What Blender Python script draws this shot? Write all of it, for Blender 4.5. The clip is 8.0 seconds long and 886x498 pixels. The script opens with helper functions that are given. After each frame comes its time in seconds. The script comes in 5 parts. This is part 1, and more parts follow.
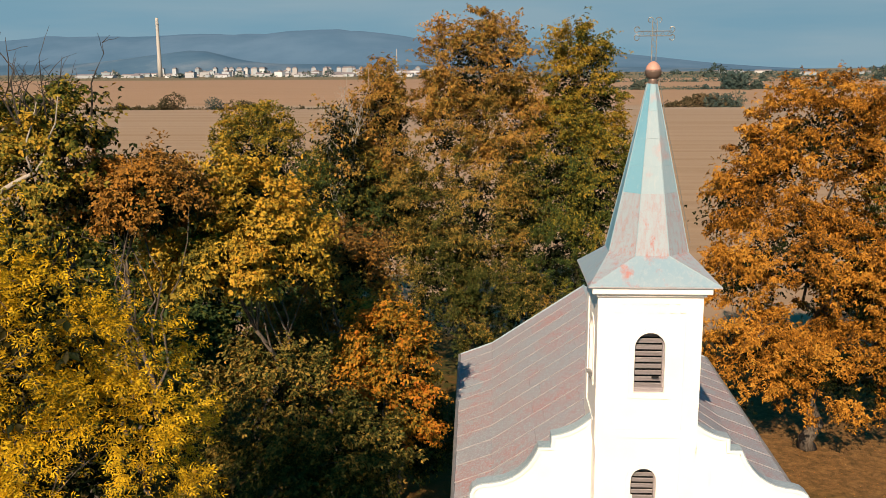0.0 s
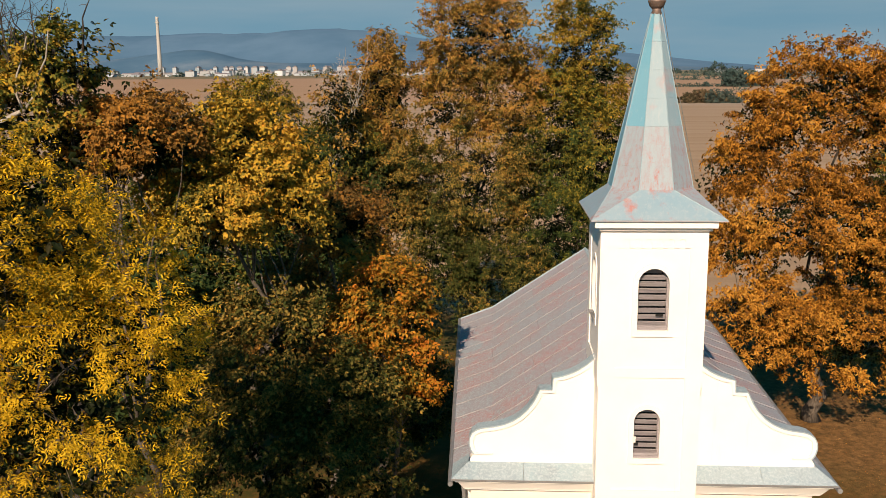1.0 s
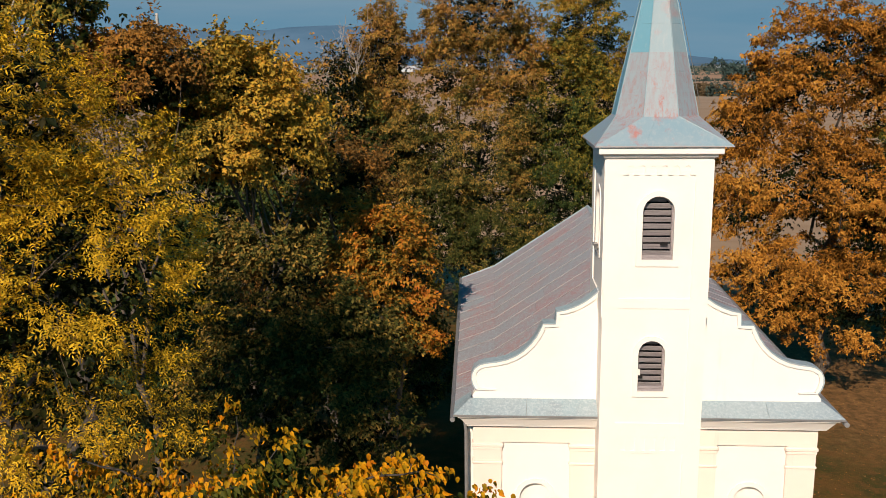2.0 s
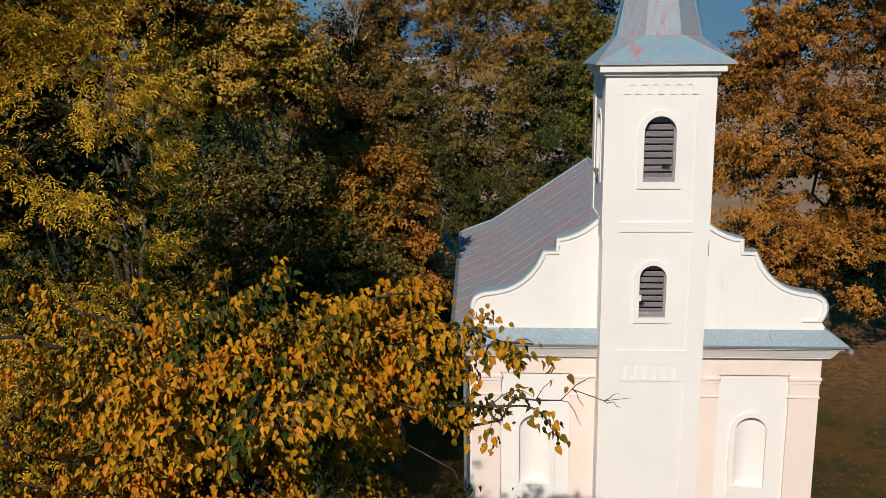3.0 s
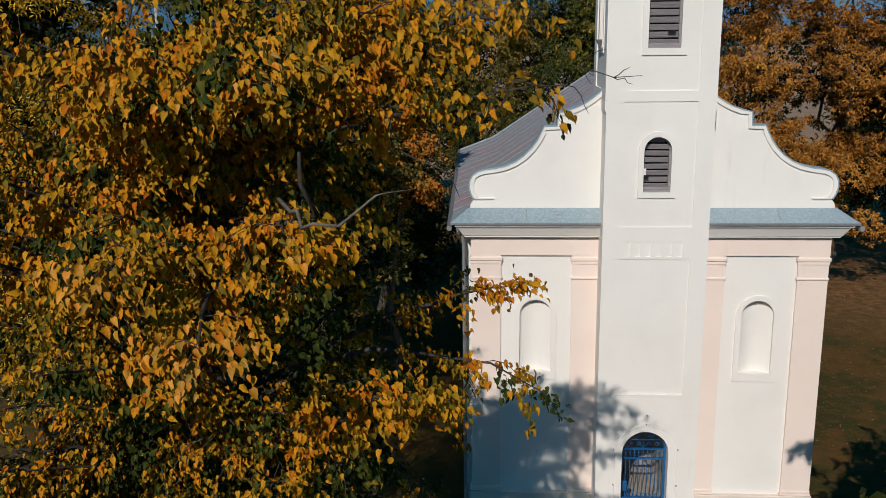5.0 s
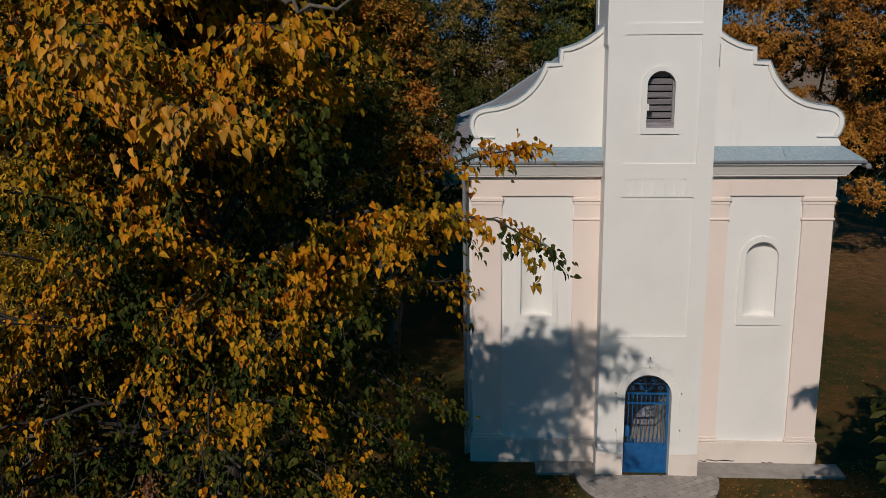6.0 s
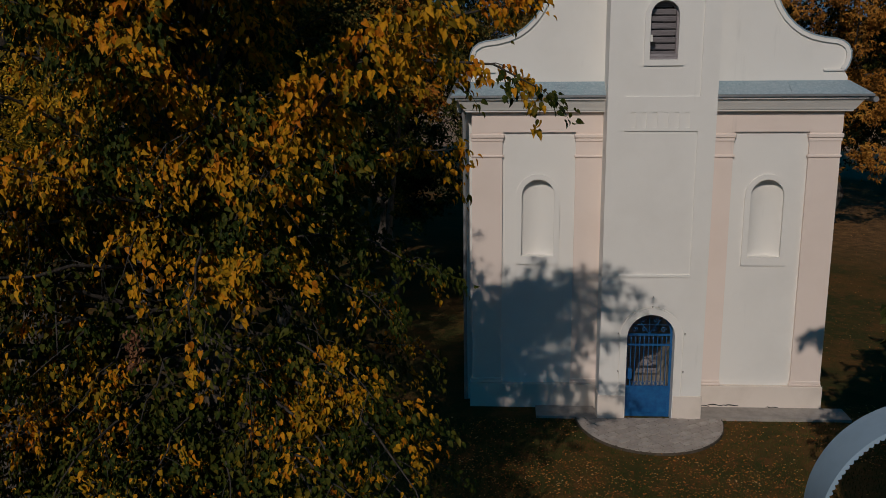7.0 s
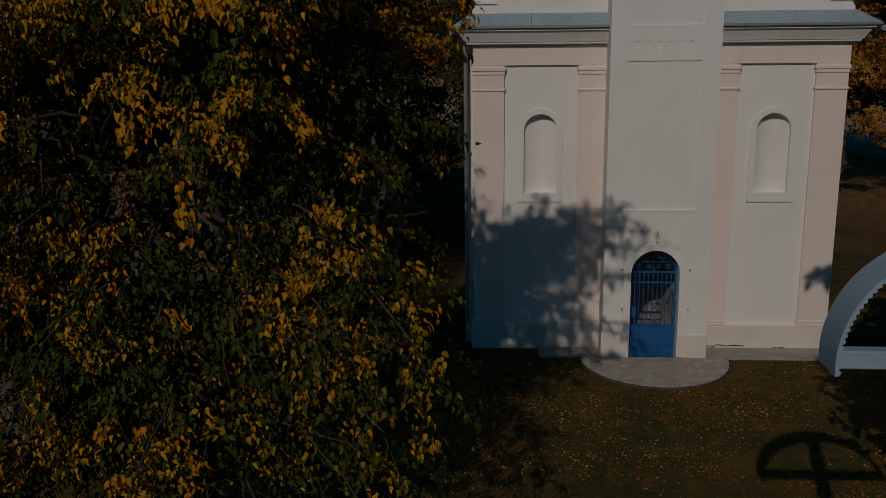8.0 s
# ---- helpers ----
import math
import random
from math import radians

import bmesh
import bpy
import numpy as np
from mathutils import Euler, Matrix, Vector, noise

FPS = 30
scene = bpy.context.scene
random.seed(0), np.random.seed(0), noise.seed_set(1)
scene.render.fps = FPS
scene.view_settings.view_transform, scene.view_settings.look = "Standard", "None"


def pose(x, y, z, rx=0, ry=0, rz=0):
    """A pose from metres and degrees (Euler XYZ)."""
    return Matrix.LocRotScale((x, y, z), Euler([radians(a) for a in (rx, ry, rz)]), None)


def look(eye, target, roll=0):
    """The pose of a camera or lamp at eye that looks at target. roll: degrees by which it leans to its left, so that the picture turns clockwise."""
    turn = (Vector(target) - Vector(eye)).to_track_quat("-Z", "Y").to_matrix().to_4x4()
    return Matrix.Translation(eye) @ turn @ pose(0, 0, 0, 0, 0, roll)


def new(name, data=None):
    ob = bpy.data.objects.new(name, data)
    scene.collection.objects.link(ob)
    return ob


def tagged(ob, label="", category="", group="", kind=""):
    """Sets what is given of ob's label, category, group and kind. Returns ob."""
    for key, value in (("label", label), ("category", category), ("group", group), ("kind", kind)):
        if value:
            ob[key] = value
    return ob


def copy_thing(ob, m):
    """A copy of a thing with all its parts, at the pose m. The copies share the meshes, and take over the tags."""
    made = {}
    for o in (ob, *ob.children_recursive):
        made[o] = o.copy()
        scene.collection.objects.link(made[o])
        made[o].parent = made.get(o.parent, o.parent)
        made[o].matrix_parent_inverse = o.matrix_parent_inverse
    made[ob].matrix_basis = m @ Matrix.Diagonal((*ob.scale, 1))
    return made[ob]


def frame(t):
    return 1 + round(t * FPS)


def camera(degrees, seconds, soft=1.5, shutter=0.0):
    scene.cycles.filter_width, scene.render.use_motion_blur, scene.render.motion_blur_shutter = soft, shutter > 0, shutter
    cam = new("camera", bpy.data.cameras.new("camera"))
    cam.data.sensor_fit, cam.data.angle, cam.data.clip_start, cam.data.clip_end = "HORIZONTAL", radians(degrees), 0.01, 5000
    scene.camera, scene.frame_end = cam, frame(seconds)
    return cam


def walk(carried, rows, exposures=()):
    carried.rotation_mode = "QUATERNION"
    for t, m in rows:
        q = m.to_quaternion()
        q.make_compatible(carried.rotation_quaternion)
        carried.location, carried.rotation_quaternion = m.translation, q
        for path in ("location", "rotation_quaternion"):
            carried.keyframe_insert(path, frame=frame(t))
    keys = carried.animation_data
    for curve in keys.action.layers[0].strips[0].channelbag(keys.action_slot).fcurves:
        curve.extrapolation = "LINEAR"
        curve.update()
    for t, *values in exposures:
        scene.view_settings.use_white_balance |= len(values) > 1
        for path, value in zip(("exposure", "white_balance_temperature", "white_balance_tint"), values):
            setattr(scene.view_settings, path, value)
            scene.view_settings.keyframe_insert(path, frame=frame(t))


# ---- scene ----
cam = camera(51.6, 8.0, soft=0.6)
PATH = [
    (0, (-3.718, -21.255, 19.548), (-3.829, -19.297, 19.157), -0.35),
    (0.5, (-3.69, -21.14, 18.76), (-3.802, -19.182, 18.369), -0.4),
    (1, (-3.706, -21.06, 17.955), (-3.818, -19.102, 17.563), -0.4),
    (2.5, (-3.762, -21.113, 15.502), (-3.875, -19.157, 15.097), -0.5),
    (3, (-3.723, -21.098, 14.682), (-3.836, -19.145, 14.268), -0.5),
    (3.5, (-3.703, -21.106, 13.989), (-3.817, -19.155, 13.566), -0.5),
    (4, (-3.626, -21.049, 13.367), (-3.743, -19.101, 12.929), -0.5),
    (4.5, (-3.632, -20.998, 12.763), (-3.75, -19.053, 12.315), -0.6),
    (5, (-3.707, -20.936, 12.165), (-3.82, -18.993, 11.706), -0.6),
    (6.5, (-3.758, -20.976, 9.85), (-3.868, -19.031, 9.399), -0.6),
    (7, (-3.719, -20.943, 9.133), (-3.833, -18.999, 8.678), -0.5),
    (7.5, (-3.822, -20.964, 8.386), (-3.932, -19.02, 7.928), -0.5),
    (8, (-3.723, -20.949, 7.596), (-3.84, -19.005, 7.14), -0.6),
]
EXPOSURES = [(0, 0.54, 8250, 11), (1, 0.42, 8000, 11), (2.5, -0.02, 6700, 8), (3.5, -0.36, 6000, 5), (4.5, -0.38, 5950, 4), (5, -0.50, 5950, 4), (6.5, -1.15, 6100, 6), (7, -1.48, 6100, 6), (7.5, -1.85, 6100, 6), (8, -2.2, 6150, 6)]
walk(cam, [(t, look(eye, target, roll)) for t, eye, target, roll in PATH], EXPOSURES)

# ---- light: a low autumn sun behind the camera's left shoulder, and a clear sky ----
SUN_AZ, SUN_EL = radians(13.2), radians(32.8)
to_sun = Vector((-math.sin(SUN_AZ) * math.cos(SUN_EL), -math.cos(SUN_AZ) * math.cos(SUN_EL), math.sin(SUN_EL)))
sun = new("sun", bpy.data.lights.new("sun", "SUN"))
sun.data.energy, sun.data.angle, sun.data.color = 5.0, radians(0.5), (1.0, 0.85, 0.74)
sun.rotation_euler = to_sun.to_track_quat("Z", "Y").to_euler()
sun.location = (0, 0, 60)
world = bpy.data.worlds.new("world")
scene.world = world
world.use_nodes = True
sky = world.node_tree.nodes.new("ShaderNodeTexSky")
sky.sky_type, sky.sun_disc = "NISHITA", False
sky.sun_elevation, sky.sun_rotation = SUN_EL, math.pi + SUN_AZ
sky.air_density, sky.dust_density, sky.ozone_density = 1.0, 0.15, 5.0
back = world.node_tree.nodes["Background"]
back.inputs["Strength"].default_value = 0.058
tint = world.node_tree.nodes.new("ShaderNodeMix")
tint.data_type, tint.blend_type = "RGBA", "MULTIPLY"
tint.inputs[0].default_value = 1.0
world.node_tree.links.new(sky.outputs["Color"], tint.inputs[6])
tint.inputs[7].default_value = (0.0, 1.10, 1.28, 1)
world.node_tree.links.new(tint.outputs[2], back.inputs["Color"])


# ---- materials ----
class Mat:
    """A small wrapper round a node material."""

    def __init__(self, name, rough=0.8, metal=0.0, spec=0.3):
        self.m = bpy.data.materials.new(name)
        self.m.use_nodes = True
        self.t = self.m.node_tree
        self.b = self.t.nodes["Principled BSDF"]
        self.b.inputs["Roughness"].default_value = rough
        self.b.inputs["Metallic"].default_value = metal
        self.b.inputs["Specular IOR Level"].default_value = spec

    def node(self, kind, **inputs):
        n = self.t.nodes.new(kind)
        for k, v in inputs.items():
            self.put(n.inputs[k.replace("_", " ")], v)
        return n

    def put(self, socket, v):
        if isinstance(v, bpy.types.NodeSocket):
            self.t.links.new(v, socket)
        else:
            socket.default_value = v

    def coords(self, scale=(1, 1, 1), kind="Object"):
        c = self.node("ShaderNodeTexCoord")
        mp = self.node("ShaderNodeMapping", Vector=c.outputs[kind], Scale=scale)
        return mp.outputs["Vector"]

    def noise(self, scale, detail=4.0, rough=0.55, vec=None):
        n = self.node("ShaderNodeTexNoise", Scale=scale, Detail=detail, Roughness=rough)
        if vec is None:
            vec = self.coords()
        self.put(n.inputs["Vector"], vec)
        return n.outputs["Fac"]

    def ramp(self, fac, stops, mode="LINEAR"):
        r = self.node("ShaderNodeValToRGB", Fac=fac)
        e = r.color_ramp.elements
        r.color_ramp.interpolation = mode
        while len(e) < len(stops):
            e.new(0.5)
        for el, (p, c) in zip(e, stops):
            el.position = p
            el.color = (*c, 1) if len(c) == 3 else c
        return r.outputs["Color"]

    def grey(self, fac, lo, hi):
        n = self.node("ShaderNodeMapRange", Value=fac)
        n.inputs["From Min"].default_value, n.inputs["From Max"].default_value = lo, hi
        return n.outputs["Result"]

    def mix(self, fac, a, b, blend="MIX"):
        n = self.node("ShaderNodeMix")
        n.data_type, n.blend_type = "RGBA", blend
        self.put(n.inputs["Factor"], fac)
        for key, v in (("A", a), ("B", b)):
            sock = [i for i in n.inputs if i.name == key and i.type == "RGBA"][0]
            self.put(sock, v if isinstance(v, bpy.types.NodeSocket) else (*v, 1))
        return [o for o in n.outputs if o.type == "RGBA"][0]

    def color(self, v):
        self.put(self.b.inputs["Base Color"], v if isinstance(v, bpy.types.NodeSocket) else (*v, 1))
        return self

    def bump(self, fac, dist, strength=1.0):
        n = self.node("ShaderNodeBump", Height=fac, Strength=strength, Distance=dist)
        self.put(self.b.inputs["Normal"], n.outputs["Normal"])
        return self


def plaster(name, base, stain, amount=0.5):
    m = Mat(name, 0.9, 0, 0.2)
    big = m.noise(0.7, 5, 0.6)
    streak = m.noise(1.0, 4, 0.6, m.coords((3.0, 3.0, 0.35)))
    c = m.mix(m.grey(big, 0.45, 0.8), base, stain)
    c = m.mix(m.grey(streak, 0.66, 0.95), c, tuple(0.8 * v for v in stain))
    fine = m.noise(55, 3, 0.6)
    return m.color(c).bump(m.mix(0.25, fine, m.noise(9, 3)), 0.006, amount).m


WHITE = plaster("white_plaster", (0.82, 0.79, 0.74), (0.76, 0.73, 0.68))
PINK = plaster("pink_plaster", (0.83, 0.705, 0.625), (0.78, 0.655, 0.575))
PLINTH = plaster("plinth_plaster", (0.76, 0.665, 0.58), (0.62, 0.53, 0.45), 0.9)
INSIDE = plaster("inner_plaster", (0.7, 0.66, 0.58), (0.6, 0.56, 0.5))


def sheet_metal(name, stops, seed=0.0, rough=0.55):
    """Weathered painted sheet: every sheet takes its own tint, with flaking and streaks over it."""
    m = Mat(name, rough, 0.0, 0.4)
    rnd = m.node("ShaderNodeObjectInfo").outputs["Random"]
    tone = m.noise(0.55 + seed, 3, 0.5)
    base = m.mix(0.6, m.ramp(rnd, stops, "LINEAR"), m.ramp(m.grey(tone, 0.3, 0.7), stops, "LINEAR"))
    flake = m.noise(2.6 + seed, 6, 0.65)
    streak = m.noise(2.0, 5, 0.65, m.coords((6, 0.8, 1)))
    c = m.mix(m.grey(flake, 0.52, 0.66), base, stops[1][1])
    c = m.mix(m.grey(streak, 0.55, 0.75), c, stops[-1][1])
    fine = m.noise(14, 5, 0.75)
    c = m.mix(m.grey(fine, 0.46, 0.66), c, (0.37, 0.44, 0.48))
    c = m.mix(m.grey(m.noise(5, 6, 0.75), 0.55, 0.7), c, stops[0][1])
    return m.color(c).bump(m.noise(3.0, 3), 0.02, 0.35).m


ROOF = sheet_metal("roof_sheet", [(0.0, (0.31, 0.27, 0.285)), (0.35, (0.28, 0.285, 0.31)), (0.6, (0.33, 0.265, 0.275)), (0.85, (0.40, 0.20, 0.19)), (1.0, (0.27, 0.33, 0.36))])


def spire_metal(name, base, pale, primer, bare, worn, run=(0.50, 0.72)):
    """Painted sheet: its coat, squares of pink primer in the middle of some sheets, upright streaks worn to the pale zinc."""
    m = Mat(name, 0.5, 0.0, 0.4)
    rnd = m.node("ShaderNodeObjectInfo").outputs["Random"]
    c = m.mix(rnd, base[0], base[1])
    c = m.mix(m.grey(m.noise(0.9, 3, 0.5), 0.35, 0.65), c, base[1])
    patch = m.noise(1.3, 7, 0.62, m.coords((1.5, 1.5, 1.1)))
    c = m.mix(m.grey(patch, *bare), c, primer)
    flow = m.noise(1.6, 7, 0.75, m.coords((6, 6, 0.7)))
    c = m.mix(m.grey(flow, *run), c, pale)
    rub = m.noise(7, 7, 0.78, m.coords((1.4, 1.4, 0.8)))
    c = m.mix(m.grey(rub, *worn), c, pale)
    c = m.mix(m.grey(m.noise(4.0, 6, 0.8, m.coords((1, 1, 2.5))), 0.60, 0.72), c, base[0])
    c = m.mix(m.grey(m.noise(24, 5, 0.75), 0.66, 0.84), c, (0.34, 0.33, 0.33))
    return m.color(c).bump(m.noise(3.0, 3), 0.02, 0.35).m


PATINA = spire_metal("teal_sheet", ((0.10, 0.30, 0.40), (0.14, 0.33, 0.42)), (0.27, 0.38, 0.43), (0.30, 0.33, 0.36), (0.66, 0.80), (0.58, 0.76), (0.58, 0.78))
ZINC = spire_metal("pale_zinc_sheet", ((0.17, 0.335, 0.405), (0.25, 0.345, 0.39)), (0.30, 0.365, 0.40), (0.35, 0.26, 0.26), (0.55, 0.72), (0.54, 0.74))
PRIMER = spire_metal("pink_primer_sheet", ((0.33, 0.185, 0.18), (0.28, 0.285, 0.31)), (0.27, 0.335, 0.375), (0.35, 0.155, 0.145), (0.53, 0.66), (0.46, 0.60), (0.42, 0.58))
FLARE = spire_metal("blue_grey_sheet", ((0.17, 0.29, 0.36), (0.23, 0.32, 0.37)), (0.29, 0.35, 0.385), (0.37, 0.17, 0.155), (0.57, 0.68), (0.54, 0.74))
SKIRT = sheet_metal("cornice_sheet", [(0.0, (0.25, 0.32, 0.36)), (0.5, (0.30, 0.37, 0.40)), (0.8, (0.25, 0.36, 0.40)), (1.0, (0.22, 0.28, 0.31))], 0.3)
SEAM = Mat("seam_metal", 0.5, 0.0, 0.4)
SEAM = SEAM.color(SEAM.mix(SEAM.grey(SEAM.noise(4), 0.3, 0.7), (0.40, 0.39, 0.40), (0.31, 0.30, 0.31))).m
COPPER = Mat("copper_ball", 0.6, 0.15, 0.4)
COPPER = COPPER.color(COPPER.mix(COPPER.grey(COPPER.noise(7), 0.4, 0.65), (0.55, 0.27, 0.20), (0.38, 0.26, 0.22))).m
BRONZE = Mat("dark_bowl", 0.5, 0.5, 0.4)
BRONZE = BRONZE.color(BRONZE.mix(BRONZE.noise(9), (0.16, 0.11, 0.09), (0.26, 0.19, 0.16))).m
IRON = Mat("grey_iron", 0.55, 0.7, 0.4)
IRON = IRON.color(IRON.mix(IRON.noise(20), (0.20, 0.20, 0.19), (0.38, 0.36, 0.32))).m
BLUE = Mat("blue_paint", 0.45, 0.0, 0.5)
BLUE = BLUE.color(BLUE.mix(BLUE.grey(BLUE.noise(6, 5), 0.35, 0.75), (0.008, 0.075, 0.23), (0.02, 0.13, 0.32))).m
LOUVRE = Mat("grey_wood", 0.8, 0.0, 0.2)
_v = LOUVRE.coords((2, 30, 30))
LOUVRE = LOUVRE.color(LOUVRE.ramp(LOUVRE.noise(1.5, 6, 0.7, _v), [(0.3, (0.17, 0.152, 0.157)), (0.55, (0.30, 0.272, 0.278)), (0.8, (0.41, 0.375, 0.38))])).m
# near-black: painted dark of the louvres' inside and holes, and open wall joints
DARK = Mat("dark_hollow", 0.95, 0, 0.1).color((0.02, 0.02, 0.02)).m
GUTTER = Mat("gutter_zinc", 0.45, 0.5, 0.5)
GUTTER = GUTTER.color(GUTTER.mix(GUTTER.noise(5), (0.22, 0.22, 0.22), (0.42, 0.42, 0.42))).m
CANOPY = Mat("pale_sheet", 0.4, 0.0, 0.5)
CANOPY = CANOPY.color(CANOPY.mix(CANOPY.grey(CANOPY.noise(3, 5), 0.4, 0.75), (0.31, 0.41, 0.50), (0.26, 0.345, 0.42))).m
STONE = Mat("paving_stone", 0.85, 0, 0.25)
_r = STONE.node("ShaderNodeObjectInfo").outputs["Random"]
STONE = STONE.color(STONE.mix(STONE.grey(STONE.noise(5, 6, 0.7), 0.4, 0.7), STONE.ramp(_r, [(0, (0.36, 0.31, 0.27)), (1, (0.47, 0.415, 0.365))]), (0.33, 0.285, 0.25))).bump(STONE.noise(30, 4), 0.01, 0.6).m
EARTH = Mat("joint_earth", 0.95, 0, 0.1)
EARTH = EARTH.color(EARTH.ramp(EARTH.noise(6, 6, 0.7), [(0.3, (0.05, 0.04, 0.028)), (0.7, (0.13, 0.105, 0.08))])).m
CONCRETE = Mat("concrete", 0.9, 0, 0.2)
CONCRETE = CONCRETE.color(CONCRETE.ramp(CONCRETE.noise(3, 7, 0.7), [(0.3, (0.28, 0.25, 0.22)), (0.7, (0.42, 0.38, 0.34))])).bump(CONCRETE.noise(40, 4), 0.01, 0.6).m


def bark(name, a, b):
    m = Mat(name, 0.9, 0, 0.15)
    n = m.noise(3.0, 6, 0.7, m.coords((5, 5, 1.0)))
    return m.color(m.ramp(n, [(0.35, a), (0.65, b)])).bump(n, 0.03, 0.8).m


BARK = bark("bark", (0.05, 0.04, 0.032), (0.15, 0.125, 0.10))
PALE_BARK = bark("pale_bark", (0.22, 0.19, 0.16), (0.45, 0.40, 0.34))
TWIG = bark("pale_twig", (0.09, 0.078, 0.062), (0.20, 0.17, 0.14))
GREY_BARK = bark("grey_bark", (0.03, 0.026, 0.022), (0.085, 0.072, 0.06))


def foliage(name, stops, patch=0.45, rise=None, rough=0.55, blotch=None):
    """Leaves: each takes its own tint from the ramp, drifting from bough to bough; rise: the height at which half have turned, and how fast."""
    m = Mat(name, rough, 0, 0.06)
    rnd = m.node("ShaderNodeNewGeometry").outputs["Random Per Island"]

    def mad(x, k, c):
        n = m.node("ShaderNodeMath")
        n.operation = "MULTIPLY_ADD"
        m.put(n.inputs[0], x)
        m.put(n.inputs[1], k)
        m.put(n.inputs[2], c)
        return n.outputs[0]

    value = mad(rnd, 0.75, mad(m.noise(patch, 2, 0.5), 1.9, -0.83))
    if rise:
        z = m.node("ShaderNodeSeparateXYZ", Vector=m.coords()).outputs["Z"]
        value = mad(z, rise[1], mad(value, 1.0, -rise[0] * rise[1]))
    c = m.ramp(value, stops)
    if blotch:
        # browned spots and edges, smaller than a leaf
        c = m.mix(m.grey(m.noise(26, 4, 0.65), 0.50, 0.72), c, blotch)
    m.color(c)
    tr = m.node("ShaderNodeBsdfTranslucent", Color=c)
    mx = m.node("ShaderNodeMixShader", Fac=0.12)
    out = m.t.nodes["Material Output"]
    m.t.links.new(m.b.outputs[0], mx.inputs[1])
    m.t.links.new(tr.outputs[0], mx.inputs[2])
    m.t.links.new(mx.outputs[0], out.inputs["Surface"])
    return m.m


LINDEN_GOLD = foliage("linden_gold_leaf", [(0.0, (0.075, 0.070, 0.008)), (0.25, (0.24, 0.145, 0.008)), (0.5, (0.50, 0.250, 0.010)), (0.8, (0.56, 0.215, 0.008)), (1.0, (0.42, 0.125, 0.007))], 1.1, blotch=(0.22, 0.095, 0.010))
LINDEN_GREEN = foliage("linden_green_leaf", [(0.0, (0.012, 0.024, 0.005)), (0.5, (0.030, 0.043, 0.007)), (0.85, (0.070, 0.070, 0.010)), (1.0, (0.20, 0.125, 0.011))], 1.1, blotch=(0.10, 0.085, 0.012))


def loose_leaf():
    """The linden's single leaves: each object its own tint of gold."""
    m = Mat("linden_single_leaf", 0.55, 0, 0.25)
    rnd = m.node("ShaderNodeObjectInfo").outputs["Random"]
    return m.color(m.ramp(rnd, [(0, (0.24, 0.14, 0.012)), (0.3, (0.36, 0.165, 0.010)), (0.7, (0.55, 0.24, 0.013)), (1, (0.52, 0.165, 0.011))])).m


LINDEN_LOOSE = loose_leaf()
YELLOW = foliage("yellow_leaf", [(0.0, (0.075, 0.075, 0.014)), (0.3, (0.29, 0.182, 0.015)), (0.6, (0.60, 0.355, 0.020)), (1.0, (0.70, 0.445, 0.038))], 0.4)
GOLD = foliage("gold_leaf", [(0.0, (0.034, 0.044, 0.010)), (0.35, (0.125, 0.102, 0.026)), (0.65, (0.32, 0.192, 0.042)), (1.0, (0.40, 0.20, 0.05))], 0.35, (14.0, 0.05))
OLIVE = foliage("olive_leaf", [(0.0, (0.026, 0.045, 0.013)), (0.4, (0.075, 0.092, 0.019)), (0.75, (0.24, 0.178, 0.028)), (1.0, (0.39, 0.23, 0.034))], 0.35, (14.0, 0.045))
DEEP = foliage("deep_green_leaf", [(0.0, (0.019, 0.0361, 0.0133)), (0.5, (0.0427, 0.0665, 0.019)), (0.85, (0.123, 0.114, 0.0209)), (1.0, (0.304, 0.19, 0.0285))], 0.4)
# near-black green: the shade deep in the crowns is put into this leaf colour
INNER_SHADE = foliage("inner_leaf_shade", [(0.0, (0.006, 0.010, 0.003)), (0.6, (0.010, 0.015, 0.004)), (1.0, (0.026, 0.022, 0.006))], 0.5)
AMBER = foliage("amber_leaf", [(0.0, (0.06, 0.065, 0.014)), (0.35, (0.20, 0.145, 0.026)), (0.65, (0.46, 0.285, 0.036)), (1.0, (0.54, 0.28, 0.042))], 0.35)
RUST = foliage("rust_leaf", [(0.0, (0.065, 0.030, 0.006)), (0.35, (0.24, 0.098, 0.016)), (0.7, (0.45, 0.190, 0.030)), (1.0, (0.52, 0.265, 0.050))], 0.35)
MAPLE = foliage("maple_leaf", [(0.0, (0.05, 0.06, 0.014)), (0.4, (0.22, 0.130, 0.020)), (0.7, (0.46, 0.195, 0.026)), (1.0, (0.44, 0.135, 0.022))], 0.8)
BROWN = foliage("brown_leaf", [(0.0, (0.06, 0.045, 0.016)), (0.5, (0.20, 0.10, 0.026)), (1.0, (0.36, 0.16, 0.03))], 0.3)
HEDGE = foliage("hedge_leaf", [(0.0, (0.035, 0.036, 0.018)), (0.5, (0.085, 0.066, 0.038)), (1.0, (0.15, 0.10, 0.055))], 0.03)
# far greens pulled towards blue-grey: some distance haze is in the colour
FARWOOD = foliage("haze_tinted_wood_leaf", [(0.0, (0.030, 0.056, 0.052)), (0.5, (0.052, 0.080, 0.070)), (1.0, (0.10, 0.115, 0.085))], 0.02)
LITTER = foliage("fallen_leaf", [(0.0, (0.16, 0.055, 0.016)), (0.45, (0.38, 0.13, 0.03)), (0.8, (0.56, 0.24, 0.05)), (1.0, (0.58, 0.36, 0.16))], 2.0)
DRY = foliage("dry_leaf", [(0.0, (0.10, 0.045, 0.022)), (0.5, (0.20, 0.09, 0.045)), (1.0, (0.30, 0.145, 0.08))], 2.0)
